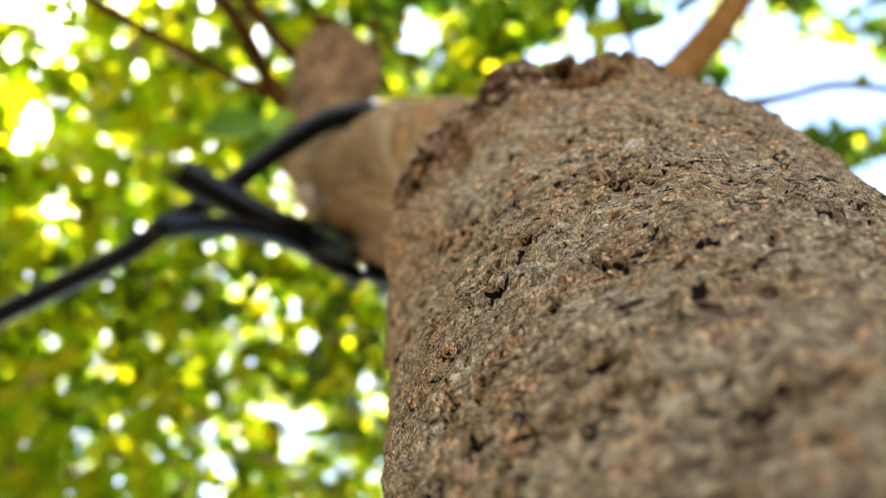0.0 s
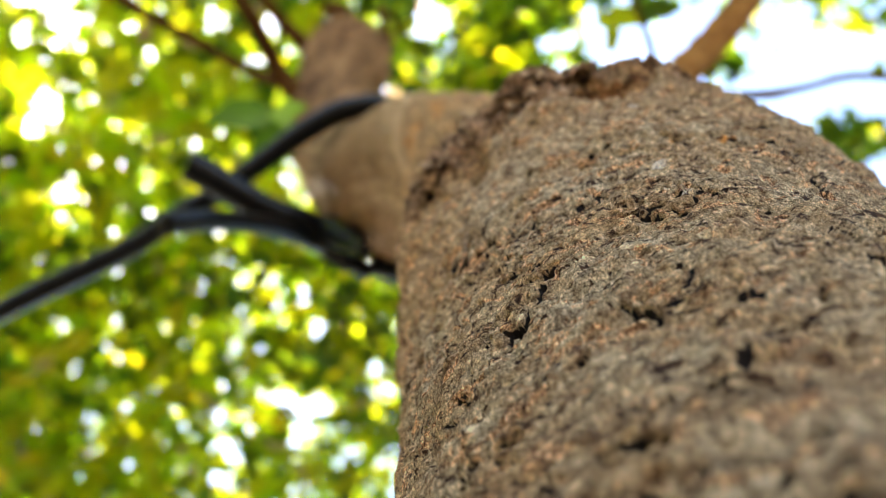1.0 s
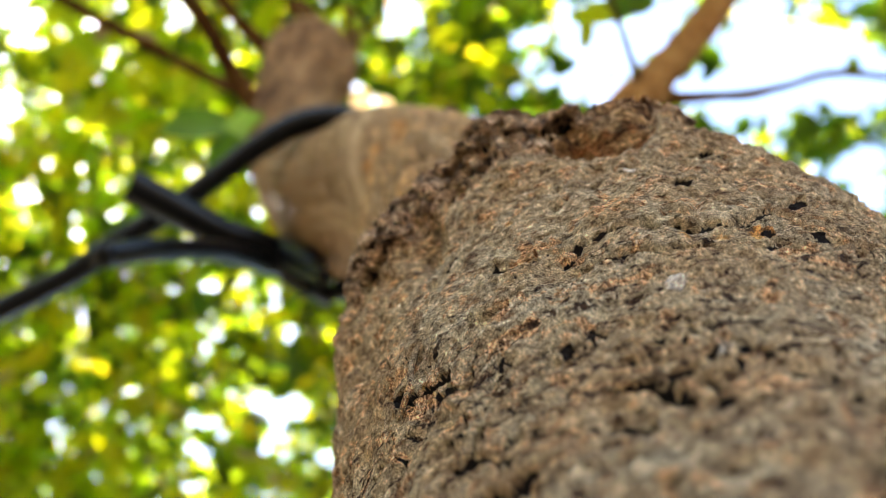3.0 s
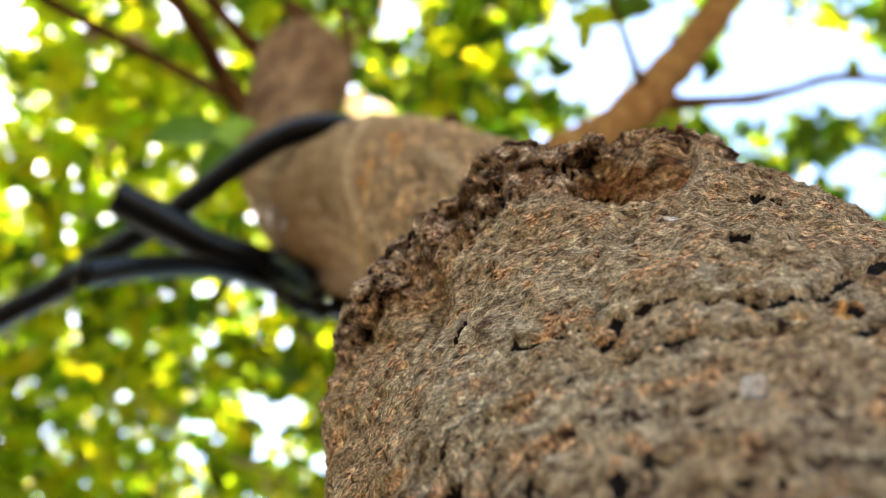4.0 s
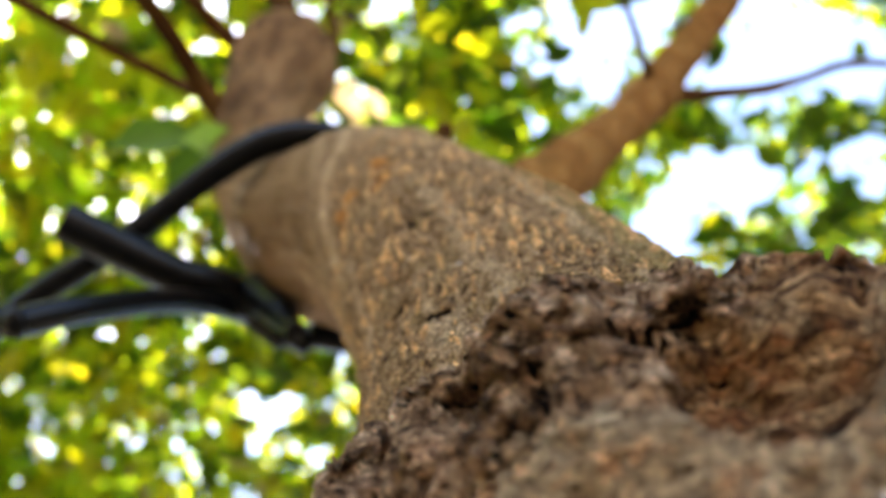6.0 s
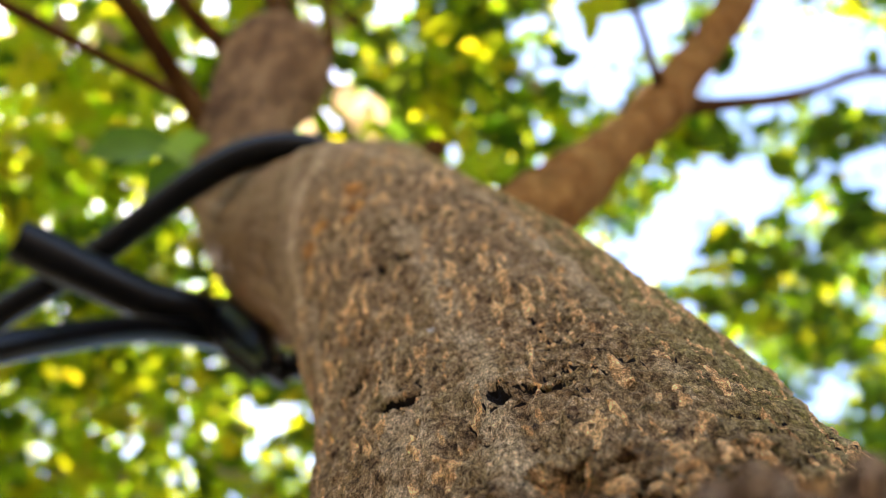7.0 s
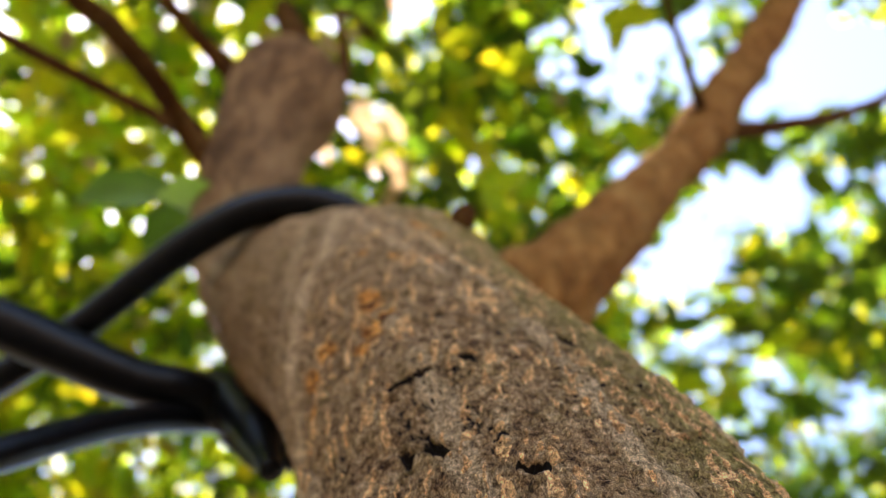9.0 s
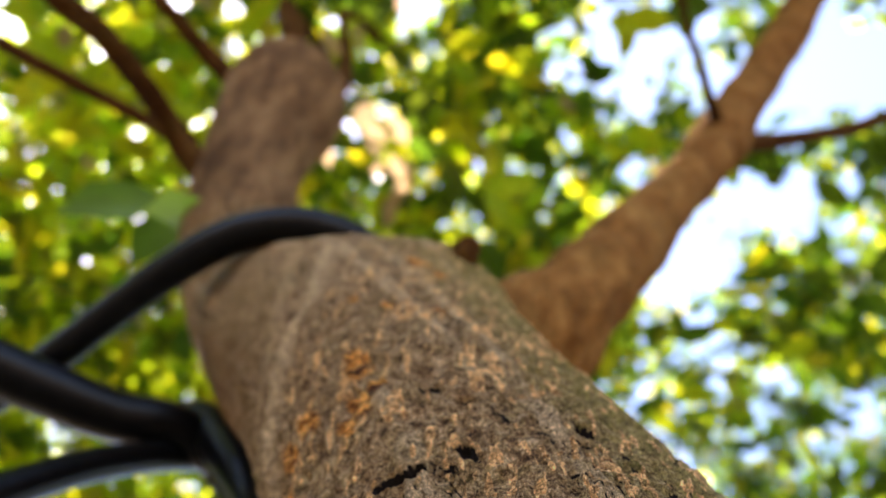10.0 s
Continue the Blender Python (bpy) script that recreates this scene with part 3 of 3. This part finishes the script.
torn = crusty * step(w_up, 0.03, 0.12) * (1 - step(w_up, 0.9, 0.98)) * step(dither, -0.15, 0.0)
orange = np.maximum(orange, 0.75 * torn * step(fbm(P0 * 170, 3, 152), -0.35, 0.05))
masks = {
    "upper": step(w_up + dither, 0.4, 0.7),
    "streak": streak * step(w_up, 0.5, 0.8) * (1 - 0.35 * step(zz, 1.76, 1.82)),
    "crust": np.clip(step(crust_zone + dither, 0.35, 0.65), 0, 1) * (1 - step(w_up, 0.5, 0.8)),
    "wood": np.clip(np.maximum(torn, step(np.maximum(hollow, 0.9 * chunk) + 0.6 * dither, 0.3, 0.5) * (w_up < 0.5)), 0, 1),
    "orange": orange,
    "shoulder": step(zz + 0.008 * dither, 1.486, 1.508) * (1 - step(w_up, 0.3, 0.6)),
    "algae": step(w_up, 0.5, 0.8) * (0.35 + 0.65 * step(deg, -25, 50)) * step(deg, -75, -40) * (1 - step(zz, 1.84, 1.9)),
    "rib": np.clip(np.maximum(ribs * (0.6 + dither), 0.75 * fold), 0, 1) * step(w_up, 0.5, 0.8),
    "pale": pale,
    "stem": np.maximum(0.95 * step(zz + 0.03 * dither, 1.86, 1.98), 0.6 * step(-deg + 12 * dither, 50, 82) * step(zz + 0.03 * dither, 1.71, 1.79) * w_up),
    "fissure_shade": np.clip(0.9 * holes * (1 - w_up) + 0.3 * groove * w_up + step(k_low, 0.0005, 0.0013) + 0.55 * step(k_seam, 0.0006, 0.0013) * (1 - w_up) + step(k_up, 0.0006, 0.0013) + step(pits * (1 - w_up), 0.4, 0.8) * 0.65 + crackle * (1 - w_up) * 0.85 + split * w_up * 0.9 + crust_zone * step(gaps, 0.4, 0.8) * 0.85 * (1 - w_up), 0, 1),
}
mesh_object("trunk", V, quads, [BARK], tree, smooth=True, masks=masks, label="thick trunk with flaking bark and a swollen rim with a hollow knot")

# ---- tree: limbs ----
TREE_LIMBS = [
    ("limb", [(-0.02, 0.19, 1.86, 0.03), (0.03, 0.178, 1.885, 0.031), (0.074, 0.17, 1.93, 0.0235), (0.143, 0.172, 2.05, 0.0185), (0.186, 0.169, 2.12, 0.0185), (0.218, 0.166, 2.178, 0.0215), (0.262, 0.155, 2.26, 0.0195), (0.318, 0.136, 2.35, 0.0195), (0.402, 0.102, 2.5, 0.02), (0.505, 0.056, 2.7, 0.018), (0.75, -0.02, 3.2, 0.012), (1.1, 0.1, 3.9, 0.006)]),
    ("limb", [(0.226, 0.17, 2.178, 0.012), (0.26, 0.177, 2.2, 0.0075), (0.322, 0.186, 2.25, 0.006), (0.375, 0.195, 2.3, 0.0068), (0.435, 0.197, 2.35, 0.0055), (0.59, 0.211, 2.5, 0.006), (0.95, 0.3, 2.8, 0.004)]),
    ("limb", [(-0.098, 0.158, 2.005, 0.016), (-0.136, 0.14, 2.035, 0.009), (-0.152, 0.121, 2.047, 0.007), (-0.159, 0.092, 2.03, 0.0062), (-0.169, 0.063, 2.012, 0.0062), (-0.197, 0.02, 2.0, 0.006), (-0.33, -0.13, 2.12, 0.006), (-0.6, -0.3, 2.6, 0.003)]),
    ("limb", [(-0.143, 0.13, 2.045, 0.0065), (-0.165, 0.14, 2.085, 0.0054), (-0.193, 0.135, 2.11, 0.0048), (-0.236, 0.111, 2.112, 0.0046), (-0.278, 0.092, 2.124, 0.0048), (-0.42, 0.04, 2.2, 0.005), (-0.8, 0.0, 2.6, 0.003)]),
    ("limb", [(-0.125, 0.14, 2.15, 0.016), (-0.15, 0.124, 2.18, 0.0085), (-0.172, 0.106, 2.195, 0.0066), (-0.186, 0.088, 2.196, 0.006), (-0.215, 0.05, 2.21, 0.0056), (-0.35, -0.1, 2.4, 0.005), (-0.5, -0.2, 2.8, 0.003)]),
    ("limb", [(-0.114, 0.13, 2.2, 0.02), (-0.12, 0.124, 2.27, 0.0125), (-0.13, 0.119, 2.34, 0.0125), (-0.165, 0.126, 2.5, 0.0125), (-0.22, 0.2, 2.9, 0.01), (-0.2, 0.6, 3.8, 0.005)]),
    ("limb", [(-0.085, 0.135, 2.15, 0.012), (-0.07, 0.132, 2.2, 0.0065), (-0.078, 0.13, 2.3, 0.005), (-0.095, 0.125, 2.5, 0.0045), (-0.05, 0.3, 3.0, 0.004), (0.1, 0.7, 3.6, 0.002)]),
    ("twig", [(0.21, 0.158, 2.165, 0.006), (0.195, 0.13, 2.15, 0.0038), (0.184, 0.103, 2.152, 0.0032), (0.172, 0.076, 2.155, 0.0028), (0.165, 0.03, 2.18, 0.002)]),
    ("twig_stub", [(0.012, 0.108, 1.817, 0.0055), (0.015, 0.1, 1.8205, 0.0046), (0.0168, 0.0975, 1.8245, 0.004), (0.0172, 0.0968, 1.8262, 0.0026)]),
]
for n, (name, pts) in enumerate(TREE_LIMBS):
    v, f = tube_arrays(curve_points(pts, 14), 20, 0.11 if n == 0 else 0.07, 200 + n)
    mesh_object(name, v, f, [TAN_LIMB_BARK if n == 0 else LIMB_BARK], tree, label="" if name != "limb" else "tan-brown limb" if n == 0 else "dark brown forking limb")

# ---- leaves ----
LEAF_V = np.array([(0, 0, 0), (0.28, 0.17, 0.05), (0.62, 0.2, 0.04), (1, 0, -0.08), (0.62, -0.2, 0.04), (0.28, -0.17, 0.05), (0.3, 0, 0.0), (0.65, 0, -0.02)])
LEAF_T = np.array([(0, 6, 1), (6, 7, 2), (6, 2, 1), (7, 3, 2), (0, 5, 6), (5, 4, 7), (5, 7, 6), (4, 3, 7)])


def leaves_mesh(name, base, along, normal, size, mats, index, parent, label, kind="stuff", wide=1.0):
    """Many leaves in one mesh: base points, growing directions, face normals, lengths."""
    along = along / np.linalg.norm(along, axis=1)[:, None]
    side = np.cross(normal, along)
    side /= np.linalg.norm(side, axis=1)[:, None] + 1e-9
    up = np.cross(along, side)
    L = LEAF_V[None] * size[:, None, None]
    v = base[:, None] + L[..., 0:1] * along[:, None] + L[..., 1:2] * side[:, None] * 1.15 * wide + L[..., 2:3] * up[:, None]
    f = (LEAF_T[None] + 8 * np.arange(len(base))[:, None, None]).reshape(-1, 3)
    return mesh_object(name, v.reshape(-1, 3), f, mats, parent, index=np.repeat(index, len(LEAF_T)), label=label, kind=kind)


rng = np.random.default_rng(11)
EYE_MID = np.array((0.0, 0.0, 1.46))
# openings cut along the camera's lines of sight to fit its view: offset in x and y per metre of height above the path,
# and radius per metre
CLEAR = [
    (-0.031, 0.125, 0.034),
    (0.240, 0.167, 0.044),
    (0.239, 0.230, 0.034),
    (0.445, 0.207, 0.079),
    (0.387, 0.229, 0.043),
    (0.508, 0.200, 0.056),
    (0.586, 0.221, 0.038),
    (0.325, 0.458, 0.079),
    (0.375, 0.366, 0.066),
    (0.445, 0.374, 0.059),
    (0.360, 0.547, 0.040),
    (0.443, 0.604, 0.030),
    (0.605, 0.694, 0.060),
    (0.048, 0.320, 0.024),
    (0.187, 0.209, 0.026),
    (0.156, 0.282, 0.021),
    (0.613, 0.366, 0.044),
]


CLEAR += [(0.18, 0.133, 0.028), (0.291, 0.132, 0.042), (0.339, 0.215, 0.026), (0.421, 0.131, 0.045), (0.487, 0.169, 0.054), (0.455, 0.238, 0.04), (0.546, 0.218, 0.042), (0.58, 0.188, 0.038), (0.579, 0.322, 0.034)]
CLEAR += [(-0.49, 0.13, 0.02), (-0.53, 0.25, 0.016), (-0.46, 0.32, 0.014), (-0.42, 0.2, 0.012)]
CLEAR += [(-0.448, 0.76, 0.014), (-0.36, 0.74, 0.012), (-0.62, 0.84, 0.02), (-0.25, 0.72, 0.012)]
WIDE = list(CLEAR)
# many small chinks of sky, cut the same way through the crown on both sides
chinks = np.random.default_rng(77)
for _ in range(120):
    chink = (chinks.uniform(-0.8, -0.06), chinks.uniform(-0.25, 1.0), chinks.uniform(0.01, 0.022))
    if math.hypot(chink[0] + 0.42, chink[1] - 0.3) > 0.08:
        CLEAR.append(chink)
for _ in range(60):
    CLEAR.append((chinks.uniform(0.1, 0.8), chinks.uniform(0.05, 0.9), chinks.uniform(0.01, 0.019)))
# parts of the crown with fewer twigs, set to fit the camera's view: offsets and half sizes per metre of height, and the
# share of twigs left
THIN = [(-0.42, 0.82, 0.36, 0.14, 0.74), (0.45, 0.2, 0.3, 0.2, 0.5), (0.5, 0.68, 0.3, 0.28, 0.5), (0.22, 0.12, 0.12, 0.1, 0.6), (-0.46, 0.15, 0.22, 0.2, 0.68)]
# gaps cut in the leaves to let the sun onto the trunk and the dry leaves: a lit point and the gap's radius
SUN_GAPS = [((-0.042, 0.157, 1.775), 0.02), ((-0.1, 0.33, 2.7), 0.08)]


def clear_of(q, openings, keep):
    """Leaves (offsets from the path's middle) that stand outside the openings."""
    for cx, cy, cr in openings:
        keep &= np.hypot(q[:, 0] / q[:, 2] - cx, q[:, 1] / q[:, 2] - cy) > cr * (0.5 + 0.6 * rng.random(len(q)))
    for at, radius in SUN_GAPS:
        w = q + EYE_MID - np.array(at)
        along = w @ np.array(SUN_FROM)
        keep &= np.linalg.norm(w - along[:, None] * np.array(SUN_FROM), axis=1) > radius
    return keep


def twig_leaves(n_twigs, lo, hi, power, spread_x, y_lo, y_hi, per, size):
    h = lo + (hi - lo) * rng.random(n_twigs) ** power
    c = np.stack([(rng.random(n_twigs) * 2 - 1) * spread_x * h, (y_lo + (y_hi - y_lo) * rng.random(n_twigs)) * h, EYE_MID[2] + h], 1)
    stay = np.ones(n_twigs)
    for cx, cy, wx, wy, share in THIN:
        e = np.maximum(np.abs(c[:, 0] / h - cx) / wx, np.abs(c[:, 1] / h - cy) / wy)
        stay = np.minimum(stay, share + (1 - share) * step(e, 0.75, 1.15))
    c = c[rng.random(n_twigs) < stay]
    n = len(c)
    d = rng.normal(size=(n, 3)) * (1, 1, 0.5)
    d /= np.linalg.norm(d, axis=1)[:, None]
    length = 0.16 + 0.22 * rng.random(n)
    t = (np.arange(per) + 0.5) / per - 0.5
    base = c[:, None] + d[:, None] * (t[None, :, None] * length[:, None, None]) + rng.normal(size=(n, per, 3)) * 0.014
    along = d[:, None] * 0.7 + rng.normal(size=(n, per, 3)) * 0.65 + (0, 0, -0.15)
    normal = np.array((0, 0, 1.0)) + rng.normal(size=(n, per, 3)) * 0.55
    sz = size * (0.55 + 0.75 * rng.random((n, per)))
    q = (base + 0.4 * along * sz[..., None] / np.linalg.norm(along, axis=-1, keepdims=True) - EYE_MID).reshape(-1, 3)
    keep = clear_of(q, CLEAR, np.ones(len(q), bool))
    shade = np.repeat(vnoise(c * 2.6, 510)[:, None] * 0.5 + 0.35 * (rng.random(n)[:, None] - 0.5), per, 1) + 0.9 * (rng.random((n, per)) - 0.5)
    return [a.reshape(-1, 3)[keep] for a in (base, along, normal)] + [sz.ravel()[keep], shade.ravel()[keep]]


bs, al, no, sz, shade = twig_leaves(7900, 1.1, 4.4, 0.7, 0.95, -0.45, 1.3, 22, 0.064)
pale = rng.random(len(bs)) < np.where(bs[:, 0] < -0.1, 0.05, 0.012)
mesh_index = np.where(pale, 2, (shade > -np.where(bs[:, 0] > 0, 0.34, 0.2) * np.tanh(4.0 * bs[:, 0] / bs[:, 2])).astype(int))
leaves_mesh("crown", bs, al, no, sz * np.where(pale, 0.7, 1.0), [LEAF_SUNLIT, LEAF_SHADED, LEAF_DRY_GLINT], mesh_index, tree, "dense crown of yellow-green backlit leaves with gaps of sky")

# thin branchlets through the crown
for _ in range(38):
    h = rng.uniform(1.6, 3.4)
    a = np.array((rng.uniform(-0.7, 0.7) * h, rng.uniform(0.0, 1.0) * h, EYE_MID[2] + h))
    d = np.array((a[0] * 0.5, a[1] * 0.4, 0.6)) + rng.normal(size=3) * 0.35
    d /= np.linalg.norm(d)
    r0 = rng.uniform(0.003, 0.0075)
    bend = rng.normal(size=(3, 3)) * np.array((0.03, 0.05, 0.09))[:, None]
    pts = [(*(a - d * 0.5), r0), (*(a + bend[0]), r0 * 0.8), (*(a + d * 0.35 + bend[1]), r0 * 0.6), (*(a + d * 0.75 + bend[2]), r0 * 0.3)]
    line = curve_points(pts, 6)
    rise = line[:, 2] - EYE_MID[2]
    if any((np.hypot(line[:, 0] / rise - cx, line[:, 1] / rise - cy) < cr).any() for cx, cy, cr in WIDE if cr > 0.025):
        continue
    v, f = tube_arrays(line, 8)
    mesh_object("branchlet", v, f, [LIMB_BARK], tree, label="thin brown branchlet")

# a dry fibre caught on the bark and a splinter in a hole
for name, pts in (("bark_fibre", [(0.0045, 0.0486, 1.4955, 0.0003), (0.003, 0.0500, 1.4945, 0.0004), (0.0018, 0.0512, 1.491, 0.00045), (0.0016, 0.0518, 1.487, 0.0005), (0.001, 0.0526, 1.4845, 0.0004), (0.0, 0.0548, 1.483, 0.0002)]),
                  ("splinter", [(0.0279, 0.0625, 1.6022, 0.0004), (0.0281, 0.0606, 1.5998, 0.0005), (0.0283, 0.0592, 1.598, 0.0003)])):
    v, f = tube_arrays(curve_points(pts, 6), 8)
    mesh_object(name, v, f, [BARK], tree, label="thin dry brown fibre")

# two broad leaves on a short twig beside the stem, and one dry leaf hanging in an opening
v, f = tube_arrays(curve_points([(-0.112, 0.165, 1.94, 0.002), (-0.118, 0.15, 1.965, 0.0016), (-0.14, 0.147, 1.985, 0.0013), (-0.15, 0.147, 1.995, 0.001)], 6), 8)
mesh_object("twig", v, f, [LIMB_BARK], tree)
for name, at, way, up, length, wide, mat in (("leaf", (-0.105, 0.15, 1.968), (-1.0, -0.18, 0.1), (0.1, -0.5, 0.9), 0.04, 1.9, LEAF_NEAR), ("leaf", (-0.136, 0.147, 1.99), (-1, 0.1, 0.1), (0.0, -0.5, 0.85), 0.066, 1.1, LEAF_SHADED),
                                             ("leaf", (-0.13, 0.155, 2.0), (-0.7, 0.6, 0.1), (0.0, -0.5, 0.85), 0.055, 1.1, LEAF_SHADED), ("leaf", (0.178, 0.092, 2.16), (-0.1, -0.5, 0.3), (0.6, -0.3, 0.7), 0.03, 1.3, LEAF_SHADED),
                                             ("dry_leaf", (-0.084, 0.162, 2.62), (0.1, 0.1, -0.9), (0.3, -0.9, 0.1), 0.045, 1.0, LIMB_BARK)):
    leaves_mesh(name, np.array([at]), np.array([way], float), np.array([up], float), np.array([length]), [mat], np.array([0]), tree, "", "", wide)

for _ in range(26):
    at = np.array((-0.1, 0.33, 2.7)) + rng.normal(size=3) * (0.05, 0.09, 0.06)
    leaves_mesh("dry_leaf", at[None], rng.normal(size=(1, 3)) + (0, 0, -1.2), rng.normal(size=(1, 3)) + (-0.5, 0.5, 0.6), np.array([rng.uniform(0.045, 0.07)]), [LEAF_DRY_GLINT], np.array([0]), tree, "", "")

# ---- black cables tied round the trunk ----
def cable(name, pts, label, group="cables on the trunk", sides=16, flat=1.0):
    line = curve_points(pts, 12)
    v, f = tube_arrays(line, sides, 0.02, 300 + len(pts), flat)
    ob = tagged(mesh_object(name, v, f, [CABLE_BLACK]), label, "cable", group)
    ends = np.array([line[0] + (line[0] - line[2]) * 0.15, line[0], line[2]])
    ends[:, 3] = line[2, 3] * np.array((0.93, 1.06, 1.05))
    v, f = tube_arrays(ends, sides)
    mesh_object("cut_end", v, f, [CABLE_BLACK], ob, label="dull cut end")
    return ob


cable("cable", [(-0.5, 0.33, 1.76, 0.007), (-0.35, 0.262, 1.795, 0.007), (-0.27, 0.225, 1.8133, 0.007), (-0.2092, 0.1984, 1.8303, 0.007), (-0.1812, 0.1813, 1.8416, 0.007), (-0.1522, 0.1666, 1.8535, 0.007), (-0.1261, 0.1498, 1.8661, 0.007),
                (-0.1007, 0.1332, 1.8776, 0.0076), (-0.0734, 0.1204, 1.8856, 0.0079), (-0.0448, 0.1185, 1.889, 0.0078), (-0.022, 0.131, 1.896, 0.007), (-0.004, 0.15, 1.9, 0.007), (0.012, 0.175, 1.893, 0.007), (0.015, 0.21, 1.87, 0.007),
                (-0.02, 0.228, 1.86, 0.007), (-0.055, 0.218, 1.85, 0.007)], "long black rubber cable looped over the trunk below the fork")
cable("cable", [(-0.166, 0.143, 1.835, 0.009), (-0.1608, 0.1465, 1.836, 0.0098), (-0.1388, 0.1625, 1.8393, 0.01), (-0.1174, 0.178, 1.8439, 0.01), (-0.0962, 0.1896, 1.8499, 0.0098), (-0.079, 0.2048, 1.849, 0.008), (-0.055, 0.2222, 1.8457, 0.006)], "short thick black cable end sticking out of the tie")
def open_hose(name, pts, label, wall=0.7, depth=4, sides=20):
    """A hose whose first end is open: the wall turns in at the mouth and runs back inside."""
    line = curve_points(pts, 12)
    v, _ = tube_arrays(line, sides)
    n = len(line)
    rings = v[:n * sides].reshape(n, sides, 3)
    centre = line[:, None, :3]
    inner = centre + (rings - centre) * wall
    stack = np.concatenate([inner[depth:depth + 1] * 0.05 + centre[depth:depth + 1] * 0.95, inner[depth::-1], rings, rings[-1:] * 0.05 + centre[-1:] * 0.95])
    i, j = np.meshgrid(np.arange(len(stack) - 1), np.arange(sides), indexing="ij")
    k = (j + 1) % sides
    f = np.stack([i * sides + j, (i + 1) * sides + j, (i + 1) * sides + k, i * sides + k], -1).reshape(-1, 4)
    ob = tagged(mesh_object(name, stack.reshape(-1, 3), f, [CABLE_BLACK]), label, "hose", "cables on the trunk")
    lip = np.concatenate([line[:1], line[1:2]])
    lip[:, 3] *= 1.06
    w, _ = tube_arrays(lip, sides)
    lip_rings = w[:2 * sides].reshape(2, sides, 3)
    lip_stack = np.stack([lip_rings[0], lip_rings[1], lip_rings[1] * 0.04 + rings[1] * 0.96, lip_rings[0] * 0.04 + rings[0] * 0.96, lip_rings[0]])
    i, j = np.meshgrid(np.arange(4), np.arange(sides), indexing="ij")
    k = (j + 1) % sides
    f = np.stack([i * sides + j, i * sides + k, (i + 1) * sides + k, (i + 1) * sides + j], -1).reshape(-1, 4)
    mesh_object("mouth_rim", lip_stack.reshape(-1, 3), f, [CABLE_BLACK], ob, label="thin rim of the cut mouth")
    return ob


open_hose("hose", [(-0.1475, 0.1463, 1.743, 0.0061), (-0.1465, 0.1469, 1.7447, 0.0061), (-0.131, 0.1539, 1.7668, 0.006), (-0.111, 0.1747, 1.8112, 0.006), (-0.0904, 0.2034, 1.8512, 0.006), (-0.062, 0.236, 1.88, 0.006)], "black hose with an open cut end hanging from the tie")
cable("cable_tie", [(-0.1, 0.196, 1.868, 0.006), (-0.0908, 0.1934, 1.8627, 0.0075), (-0.077, 0.1924, 1.8451, 0.0095), (-0.0655, 0.1891, 1.8265, 0.009), (-0.0576, 0.186, 1.8077, 0.006), (-0.052, 0.182, 1.792, 0.0045)], "black binding pulled tight against the bark")

cable("strap", [(-0.09, 0.198, 1.853, 0.006), (-0.081, 0.205, 1.846, 0.0075), (-0.074, 0.2085, 1.8395, 0.0065), (-0.069, 0.2105, 1.833, 0.0045), (-0.0665, 0.211, 1.83, 0.0025)], "loose black tail of the binding below the tie", flat=0.6)

# ---- mostly unseen trees added to close the place round the path and shade it ----
def added_tree(x, y, height, spread, n_twigs, lean=()):
    t = new("tree")
    t.location = (x, y, 0.0)
    tagged(t, "mostly unseen leafy tree with a dark green crown, added for shade", "tree", "trees round the place")
    v, f = tube_arrays(curve_points(lean or [(0, 0, -0.05, 0.11), (0.03, 0.02, 0.6, 0.085), (0.0, 0.05, height * 0.45, 0.07), (0.06, 0.0, height * 0.8, 0.03), (0.1, 0.02, height, 0.01)], 10), 14, 0.08, int(10 * height))
    mesh_object("trunk", v, f, [LIMB_BARK], t)
    c = rng.normal(size=(n_twigs, 3))
    c /= np.linalg.norm(c, axis=1)[:, None]
    c *= rng.random(n_twigs)[:, None] ** 0.4 * (spread, spread, height * 0.42)
    c += 0.25 * rng.normal(size=(n_twigs, 3)) + (0, 0, height * 0.6)
    c[:, 2] = np.maximum(c[:, 2], 0.25)
    per = 20
    b = (c[:, None] + rng.normal(size=(n_twigs, per, 3)) * 0.13).reshape(-1, 3)
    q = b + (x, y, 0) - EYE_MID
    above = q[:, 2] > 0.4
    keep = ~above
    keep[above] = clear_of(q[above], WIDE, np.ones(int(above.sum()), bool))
    b = b[keep]
    leaves_mesh("crown", b, rng.normal(size=b.shape) + (0, 0, -0.3), rng.normal(size=b.shape) * 0.7 + (0, 0, 1), 0.1 + 0.06 * rng.random(len(b)), [LEAF_SUNLIT, LEAF_SHADED], (rng.random(len(b)) < 0.7).astype(int), t, "dark green crown", "stuff")


LEANING = [(0.75, -0.2, -0.05, 0.075), (0.68, -0.15, 1.5, 0.05), (0.44, -0.14, 3.76, 0.036), (0.21, -0.28, 4.26, 0.033), (0.05, -0.5, 4.66, 0.03), (-0.15, -0.65, 5.2, 0.015)]
for x, y, height, spread, n_twigs, *lean in ((-2.9, 0.9, 4.2, 1.1, 330), (-2.0, 2.1, 4.6, 0.9, 160, LEANING), (1.2, 4.2, 4.4, 1.2, 330), (2.0, 1.65, 5.0, 0.8, 70), (3.8, 1.2, 4.3, 1.1, 330), (-3.0, -1.6, 3.6, 1.0, 260)):
    added_tree(x, y, height, spread, n_twigs, *lean)
